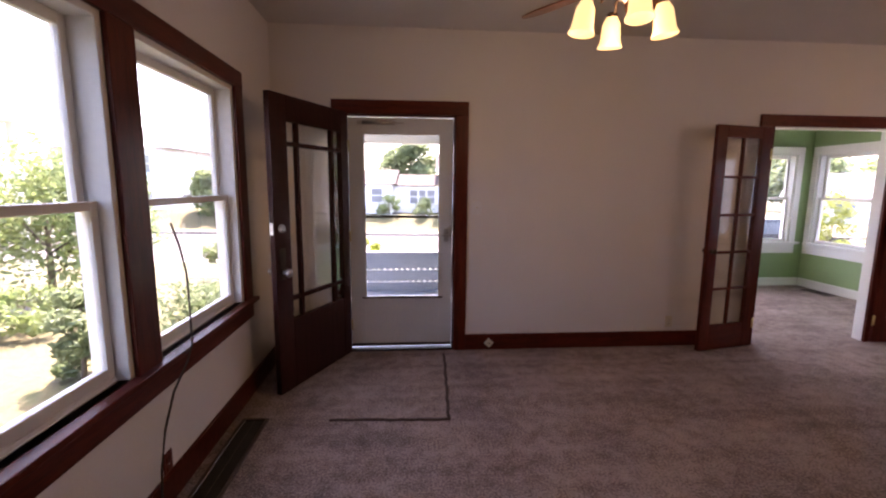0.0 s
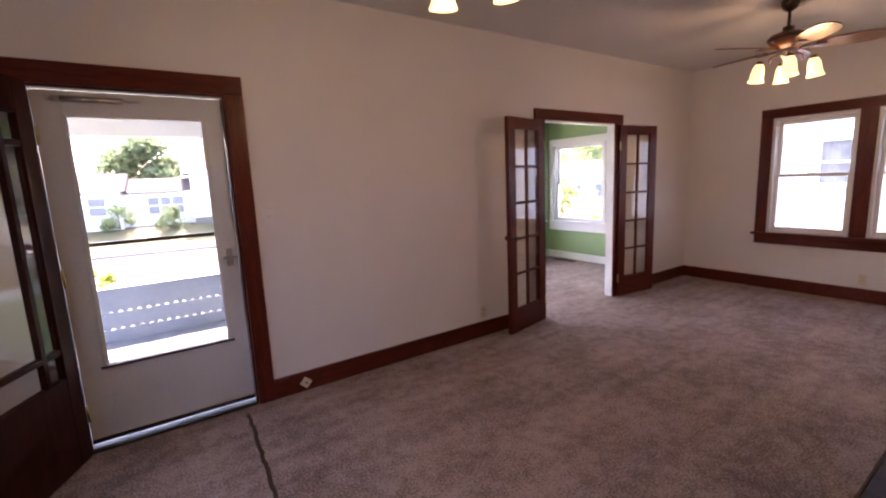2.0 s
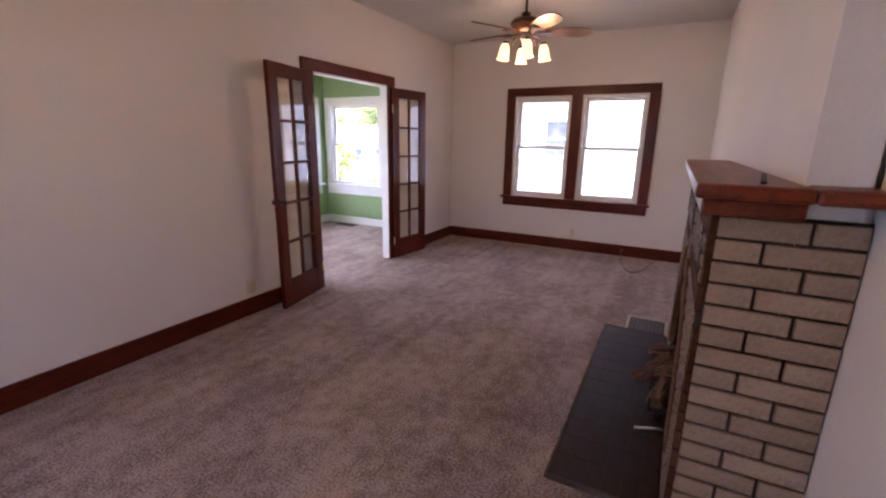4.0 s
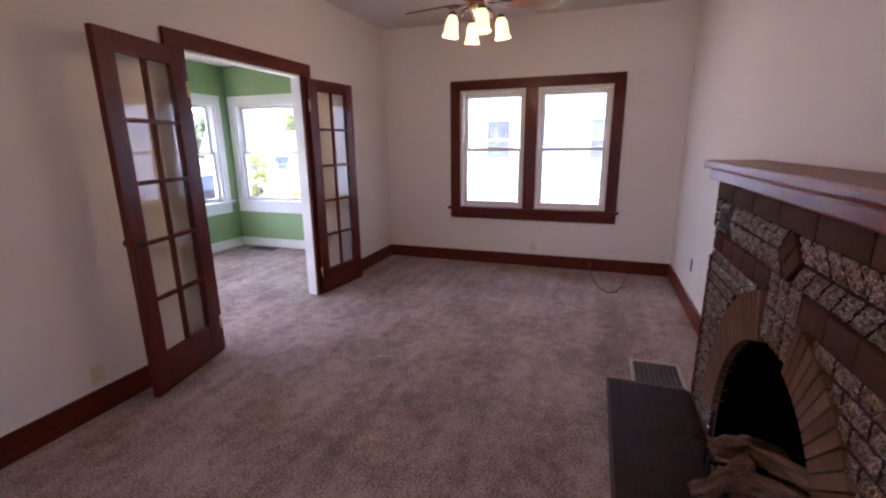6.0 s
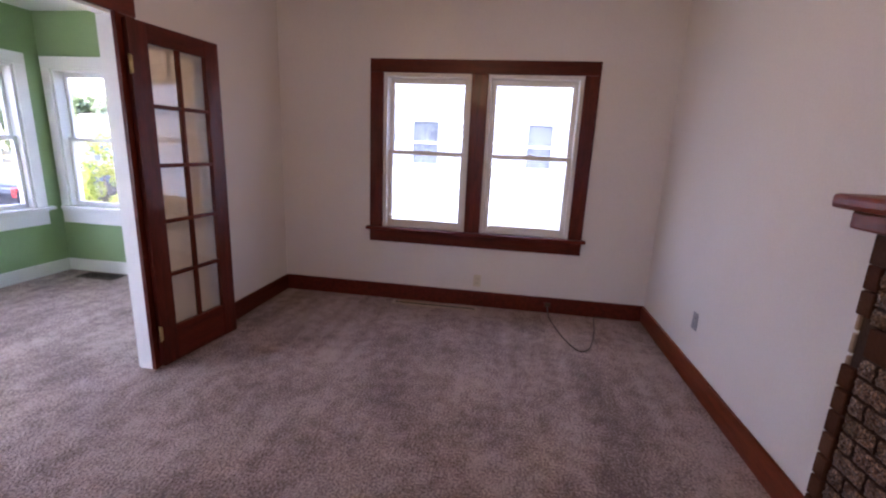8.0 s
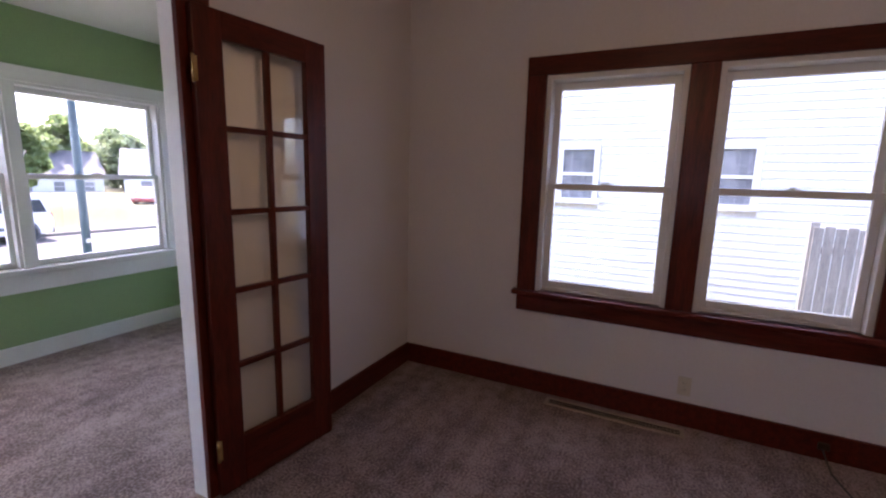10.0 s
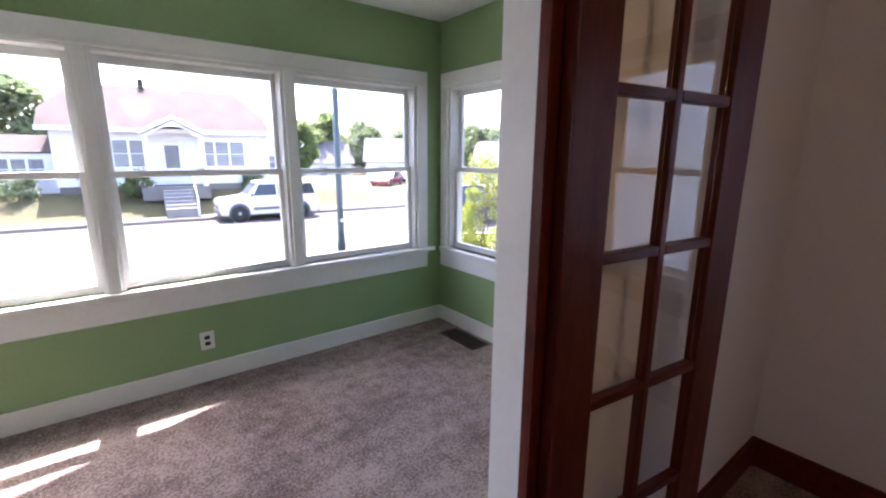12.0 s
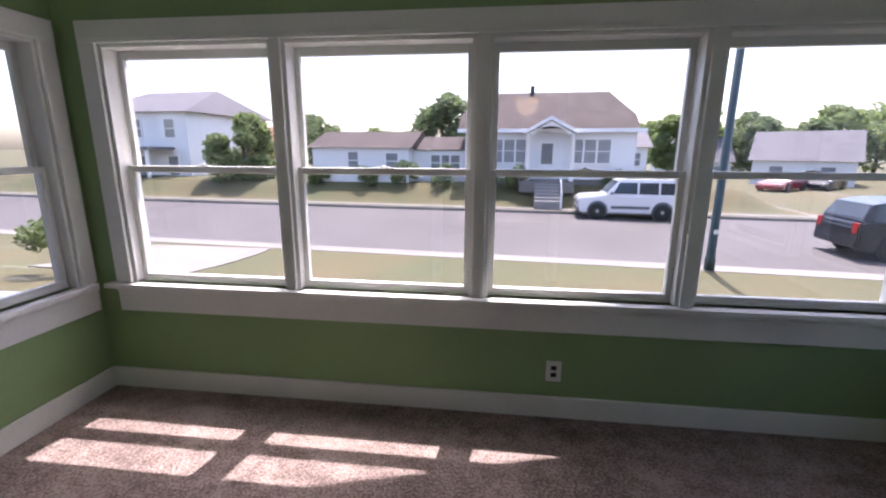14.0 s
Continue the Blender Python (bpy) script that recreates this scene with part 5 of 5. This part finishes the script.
# neighbour to the west: only its porch corner shows
nw = thing("neighbour_house", "white neighbouring house with a low porch roof", "house", pose(-16.5, 0, 0))
part("wall", boxes((0, 7.5, -6, 8.6, -0.7, 4.4)), M_SIDE, nw)
part("roof", hip_roof(0, 7.5, -6, 8.6, 4.4, 6.4, 0.4, 0.0), M_GREYROOF, nw)
part("porch_roof", boxes((0, 7.9, 8.6, 11.2, 2.85, 3.1), bevel=0.02), M_SIDE, nw)
part("porch_post", boxes((7.5, 7.65, 10.9, 11.05, -0.7, 2.85)), M_SIDE, nw)

# own front porch, and an unseen roof added to shape the sunlight
ep = thing("entry_porch", "grey painted front porch with a slotted low wall", "porch", kind="structure")
part("porch_floor", boxes((XW - T, PXW - T, PY0, 6.55, -0.6, -0.06)), M_PORCH, ep)
part("porch_ceiling", boxes((XW - T - 0.3, PXW - T, PY0, 6.9, 2.42, 2.5)), M_SIDE, ep)
part("porch_beam", boxes((XW - T, PXW - T, 6.40, 6.55, 2.10, 2.42)), M_SIDE, ep)
for za, zb in ((-0.06, 0.07), (0.092, 0.255), (0.277, 0.50)):
    part("wall_board", boxes((XW + 0.35, PXW - T, 6.44, 6.52, za, zb), bevel=0.005), M_PORCH, ep)
for zc in (0.081, 0.266):
    sp = bmesh.new()
    for i in range(26):
        x = XW + 0.37 + 0.085 * i
        box(sp, x, x + 0.045, 6.45, 6.51, zc - 0.0105, zc + 0.0105)
    part("spacer_row", sp, M_PORCH, ep)
part("wall_cap", boxes((XW + 0.34, PXW - T, 6.41, 6.55, 0.502, 0.53), bevel=0.006), M_PORCH, ep)
part("pier", boxes((XW - T, XW + 0.34, 6.35, 6.6, -0.6, 0.62), bevel=0.01), M_PORCH, ep)
part("column", boxes((XW - 0.02, XW + 0.16, 6.42, 6.58, 0.621, 2.10), bevel=0.01), M_SIDE, ep)
# unseen roof; gable line and overhang made up to cut the sun patches
setting("shade_roof", prism([(-1.45, 2.85), (1.6, 5.55), (5.2, 2.85), (7.0, 2.85), (7.0, 3.05), (5.27, 3.05), (1.6, 5.82), (-1.45, 3.1)], -3.4, 7.44), M_SHING, "unseen brown shingle roof added to shade the front windows")


# ---- trees and shrubs ----
def leaves(spots, count, size, seed):
    """Many small bent leaves scattered in lumps; spots are (centre, radii)."""
    r = random.Random(seed)
    bm = bmesh.new()
    for _ in range(count):
        c, rad = spots[r.randrange(len(spots))]
        while True:
            p = Vector((r.uniform(-1, 1), r.uniform(-1, 1), r.uniform(-1, 1)))
            if 0.25 < p.length < 1:
                break
        p = Vector((c[0] + p.x * rad[0], c[1] + p.y * rad[1], c[2] + p.z * rad[2]))
        u = Vector((r.gauss(0, 1), r.gauss(0, 1), r.gauss(0, 0.6))).normalized()
        w = u.cross(Vector((r.gauss(0, 1), r.gauss(0, 1), r.gauss(0, 1)))).normalized()
        s = size * r.uniform(0.6, 1.3)
        n = u.cross(w) * s * 0.25
        v = [bm.verts.new(q) for q in (p - u * s, p + w * s * 0.5 + n, p + u * s, p - w * s * 0.5 + n)]
        bm.faces.new((v[0], v[1], v[2]))
        bm.faces.new((v[0], v[2], v[3]))
    return bm


def tree(name, x, y, z, h, w, m, label, count=2500, size=0.22, seed=1, trunk=0.16, low=0.3, lumps=14):
    t = thing(name, label, "tree" if name == "tree" else "shrub", pose(x, y, z))
    r = random.Random(seed)
    wood = tube([(0, 0, 0), (0.03 * h * 0.3, 0, h * 0.25), (0.0, 0.02 * h, h * 0.5), (0.03, 0, h * 0.8)], trunk, 8, 0.25)
    part("trunk", wood, M_BARK, t)
    spots = []
    for i in range(lumps):
        a, q = r.uniform(0, 6.28), r.random()
        zc = h * (low + (0.93 - low) * (i + 0.5) / lumps)
        span = w / 2 * math.sin(math.pi * (0.15 + 0.8 * (i + 0.5) / lumps)) ** 0.7
        c = (span * 0.6 * math.cos(a), span * 0.6 * math.sin(a), zc)
        rad = w * r.uniform(0.14, 0.24)
        spots.append((c, (rad, rad, rad * 0.75)))
        if i % 2:
            part("limb", tube([(0, 0, zc * 0.55), (c[0] * 0.5, c[1] * 0.5, zc * 0.85), c], trunk * 0.35, 6, 0.3), M_BARK, t)
    part("crown", leaves(spots, count, size, seed + 50), m, t)
    return t


tree("tree", 0.3, 38, -0.65, 6.3, 5.4, M_LEAFD, "dark green leafy tree behind the low house", 4500, 0.24, 3)
tree("tree", -12.2, 31, -0.75, 4.3, 5.2, M_LEAF, "rounded light green tree on the lawn across the street", 4500, 0.2, 5, low=0.15)
for i, (x, y, h, w) in enumerate(((30, 66, 10, 8), (36, 62, 8, 7), (42, 60, 9, 9), (48, 52, 8, 9), (55, 44, 9, 10), (58, 34, 8, 9), (21.5, 52, 7.5, 4), (-20, 60, 8, 10), (-8, 66, 6, 7), (-2, 70, 6, 6), (-34, 52, 8, 9), (33, 50, 6.5, 6), (60, 24, 8, 9), (39, 70, 9, 10), (50, 64, 9.5, 11), (46, 44, 7, 8), (26, 74, 8, 9), (62, 48, 9, 12), (-14, 72, 7, 9), (52, 34, 7.5, 8), (56, 14, 8, 9))):
    tree("tree", x, y, -1.3, h - 0.018 * math.hypot(x - 4, y - 4), w, M_LEAFD if i % 2 else M_LEAF, "distant leafy green tree behind the houses", 2200, 0.42, 20 + i, 0.25, 0.2)
for i, (x, y, h, w) in enumerate(((3.6, 28.2, 1.2, 1.7), (5.2, 28.0, 1.3, 1.6), (-3.5, 29.0, 1.1, 1.8), (-1.2, 29.2, 1.4, 1.9), (1.0, 29.0, 1.3, 1.8), (-6.5, 29.2, 1.0, 1.6), (10.4, 28.4, 1.0, 1.4))):
    tree("shrub", x, y, -0.55, h, w, M_LEAF if i % 2 else M_LEAFD, "rounded green foundation shrub", 700, 0.1, 60 + i, 0.04, 0.2, 8)
tree("shrub", 7.45, 6.98, LZ, 2.2, 0.75, M_LEAFY, "bright yellow-green shrub close to the sun room corner", 2600, 0.03, 80, 0.015, 0.25, 24)
tree("shrub", 7.55, 7.5, LZ, 1.2, 0.9, M_LEAFY, "low yellow-green shrub on the lawn", 1600, 0.04, 81, 0.02, 0.3, 8)
tree("shrub", 7.5, 6.4, LZ, 1.35, 1.0, M_LEAFY, "low yellow-green shrub under the end window", 2600, 0.028, 84, 0.015, 0.25, 20)
tree("shrub", -6.6, 8.6, LZ, 2.5, 4.2, M_LEAF, "wide leafy green tree beside the drive", 9000, 0.065, 82, 0.07, 0.22, 16)
tree("shrub", -3.35, 4.75, LZ, 1.0, 0.85, M_LEAFD, "small dense green evergreen shrub", 1800, 0.05, 83, 0.03, 0.08, 10)
tree("shrub", -5.2, 6.3, LZ, 0.6, 1.3, M_LEAF, "low green garden plant", 700, 0.06, 85, 0.02, 0.2, 6)
tree("shrub", -2.9, 6.2, LZ, 0.62, 1.5, M_LEAFD, "low spreading dark green bush under the west window", 1800, 0.045, 88, 0.02, 0.1, 10)
tree("shrub", -2.9, 7.5, LZ, 0.55, 1.4, M_LEAFD, "low spreading dark green bush under the west window", 1500, 0.045, 89, 0.02, 0.1, 10)
tree("shrub", -0.65, 8.6, LZ, 1.15, 0.6, M_LEAFY, "yellow-green plant beyond the porch wall", 500, 0.05, 86, 0.02, 0.35, 6)
tree("shrub", -4.4, 11.5, LZ, 0.8, 1.5, M_LEAF, "low dry green bush by the drive", 600, 0.07, 87, 0.02, 0.2, 6)

# street pole and overhead wires
sp = thing("street_pole", "tall teal painted metal street pole by the kerb", "pole", pose(9.25, 14.95, RZ + 0.09))
part("shaft", lathe([(0.12, 0), (0.115, 0.3), (0.095, 0.35), (0.075, 8.5), (0.0, 8.52)], 14), M_POLE, sp)
part("sticker", boxes((-0.05, 0.05, -0.105, -0.095, 0.9, 1.0)), M_PLAST, sp)
wr = thing("overhead_wire", "thin dark overhead wires along the street", "wire")
for z, y in ((6.6, 34.0), (6.2, 34.2)):
    part("wire", tube([(-60 + 6 * i, y, z - 0.35 * math.sin(math.pi * ((i * 6) % 30) / 30)) for i in range(21)], 0.012, 5), M_IRON, wr)


# ---- cars ----
def car(label, at, paint, L=4.3, W=1.78, H=1.72, low=0.28, boxy=True, clad=None, wr_=0.36, lamps=True):
    """Local x runs from the nose to the tail, y across, z up."""
    c = thing("car", label, "car", at)
    hood = 0.58 * H
    belt = 0.62 * H
    if boxy:
        side = [(0.02, low + 0.12), (0.0, hood - 0.18), (0.10, hood - 0.04), (0.27 * L, belt), (L - 0.06, belt), (L, belt - 0.1), (L, low + 0.14), (L - 0.1, low), (0.12, low)]
        top = [(0.26 * L, belt), (0.385 * L, H - 0.04), (0.43 * L, H), (L - 0.30, H), (L - 0.18, H - 0.06), (L - 0.05, belt)]
    else:
        side = [(0.05, low + 0.1), (0.0, hood - 0.25), (0.18, hood - 0.08), (0.26 * L, belt), (L - 0.10, belt + 0.04), (L, belt - 0.12), (L, low + 0.16), (L - 0.12, low), (0.14, low)]
        top = [(0.24 * L, belt), (0.40 * L, H - 0.05), (0.50 * L, H), (0.80 * L, H - 0.04), (L - 0.34, H - 0.16), (L - 0.10, belt + 0.04)]
    bd = prism(side, 0, W)
    bmesh.ops.bevel(bd, geom=list(bd.edges), offset=0.05, segments=3, affect="EDGES")
    body = part("body", bd, paint, c)
    n = len(top)
    cb = bmesh.new()
    A = [cb.verts.new((x, 0.04 + 0.13 * (z - belt) / (H - belt), z)) for x, z in top]
    B = [cb.verts.new((x, W - 0.04 - 0.13 * (z - belt) / (H - belt), z)) for x, z in top]
    cb.faces.new(A)
    cb.faces.new(B[::-1])
    for i in range(n):
        j = (i + 1) % n
        cb.faces.new((A[i], B[i], B[j], A[j]))
    bmesh.ops.recalc_face_normals(cb, faces=cb.faces)
    bmesh.ops.bevel(cb, geom=[e for e in cb.edges if abs(e.verts[0].co.y - e.verts[1].co.y) < 0.2], offset=0.035, segments=2, affect="EDGES")
    part("cabin", cb, paint, c)
    xs0, xs1 = top[1][0] - 0.04 * L, top[4][0]
    cuts = [xs0, xs0 + (xs1 - xs0) * 0.36, xs0 + (xs1 - xs0) * 0.68, xs1 + 0.06]
    for s in (0, 1):
        for i in range(3):
            za, zb = belt + 0.05, H - 0.13
            xa, xb = cuts[i] + 0.04, cuts[i + 1] - 0.04
            lean = 0.16 if i == 0 else 0.0
            back = 0.14 if i == 2 else 0.0
            g = bmesh.new()
            f0, f1 = 0.04 + 0.13 * 0.05 / (H - belt), 0.04 + 0.13 * (zb - belt) / (H - belt)
            ya, yb = (f0 - 0.008, f1 - 0.008) if s == 0 else (W - f0 + 0.008, W - f1 + 0.008)
            dy = 0.02 if s == 0 else -0.02
            q = [(xa - lean * 0.6, ya, za), (xb, ya, za), (xb - back, yb, zb), (xa + lean, yb, zb)]
            v0 = [g.verts.new(p) for p in q]
            v1 = [g.verts.new((p[0], p[1] + dy, p[2])) for p in q]
            g.faces.new(v0)
            g.faces.new(v1[::-1])
            for k in range(4):
                g.faces.new((v0[k], v1[k], v1[(k + 1) % 4], v0[(k + 1) % 4]))
            bmesh.ops.recalc_face_normals(g, faces=g.faces)
            part("side_window", g, M_CARG, c)
    for nm, (xa, za), (xb, zb), dx in (("windscreen", top[0], top[1], -1), ("rear_window", top[5], top[4], 1)):
        g = bmesh.new()
        q = [(xa + (xb - xa) * t_ + dx * 0.012, y_, za + (zb - za) * t_ + 0.008) for t_, y_ in ((0.12, 0.14), (0.12, W - 0.14), (0.92, W - 0.22), (0.92, 0.22))]
        v0 = [g.verts.new(p) for p in q]
        v1 = [g.verts.new((p[0] - dx * 0.02, p[1], p[2] - 0.015)) for p in q]
        g.faces.new(v0)
        g.faces.new(v1[::-1])
        for k in range(4):
            g.faces.new((v0[k], v1[k], v1[(k + 1) % 4], v0[(k + 1) % 4]))
        bmesh.ops.recalc_face_normals(g, faces=g.faces)
        part(nm, g, M_CARG, c)
    tyre = lathe([(wr_ * 0.6, -0.10), (wr_ * 0.95, -0.10), (wr_, -0.06), (wr_, 0.06), (wr_ * 0.95, 0.10), (wr_ * 0.6, 0.10)], 24, "y")
    tm_ = mesh_of("tyre", tyre, M_TYRE)
    rim = mesh_of("rim", lathe([(0.02, -0.105), (wr_ * 0.2, -0.10), (wr_ * 0.5, -0.07), (wr_ * 0.62, -0.10), (wr_ * 0.62, 0.10), (wr_ * 0.5, 0.07), (wr_ * 0.2, 0.10), (0.02, 0.105)], 20, "y"), M_RIM)
    arch = mesh_of("wheel_arch", lathe([(0.05, -0.012), (wr_ * 1.2, -0.012), (wr_ * 1.2, 0.012), (0.05, 0.012)], 24, "y"), clad or M_TYRE)
    for x in (0.19 * L, 0.80 * L):
        for y in (0.06, W - 0.06):
            w_ = piece("wheel", tm_, c, pose(x, y, wr_))
            piece("rim", rim, w_, Matrix())
            piece("wheel_arch", arch, c, pose(x, 0.006 if y < 0.5 else W - 0.006, wr_ + 0.02))
    for x0_, x1_, nm in ((-0.03, 0.10, "front_bumper"), (L - 0.10, L + 0.03, "rear_bumper")):
        part(nm, boxes((x0_, x1_, 0.05, W - 0.05, low + 0.05, low + 0.25), bevel=0.03), clad or paint, c)
    for y in (0.08, W - 0.26):
        part("headlight", boxes((-0.012, 0.06, y, y + 0.18, hood - 0.28, hood - 0.14), bevel=0.01), M_RIM, c)
        part("tail_light", boxes((L - 0.06, L + 0.012, y, y + 0.18, belt - 0.30, belt - 0.02), bevel=0.01), M_TAIL, c)
    for y in (-0.12, W):
        part("wing_mirror", boxes((top[0][0] + 0.18, top[0][0] + 0.28, y, y + 0.12, belt + 0.02, belt + 0.15), bevel=0.02), clad or paint, c)
    if clad:
        part("side_cladding", boxes((0.32 * L, 0.68 * L, -0.012, 0.0, low + 0.2, low + 0.32), bevel=0.004), clad, c)
        for y in (0.3, W - 0.3):
            part("roof_rail", tube([(0.45 * L, y, H + 0.02), (0.46 * L, y, H + 0.05), (L - 0.45, y, H + 0.05), (L - 0.44, y, H + 0.02)], 0.015, 6), M_TYRE, c)
    return c


CLAD = mat("grey_plastic_cladding", (0.12, 0.12, 0.13), 0.7, var=0.1, bump=0.1)
car("white boxy sport utility car with grey cladding parked at the kerb", pose(7.65, 23.55, RZ, 0, 0, -4.5), M_CARW, clad=CLAD)
car("dark blue-black sport utility car on the street", pose(18.5, 18.3, RZ, 0, 0, 175.5), M_CARD, 4.6, 1.86, 1.68, boxy=False)
car("dark red sedan parked on the side street", pose(24.0, 37.2, RZ + 0.01, 0, 0, 40), M_CARR, 4.6, 1.75, 1.42, boxy=False)
car("dark parked car beyond the red sedan", pose(28.0, 39.0, RZ, 0, 0, 40), M_CARD, 4.5, 1.75, 1.4, boxy=False)
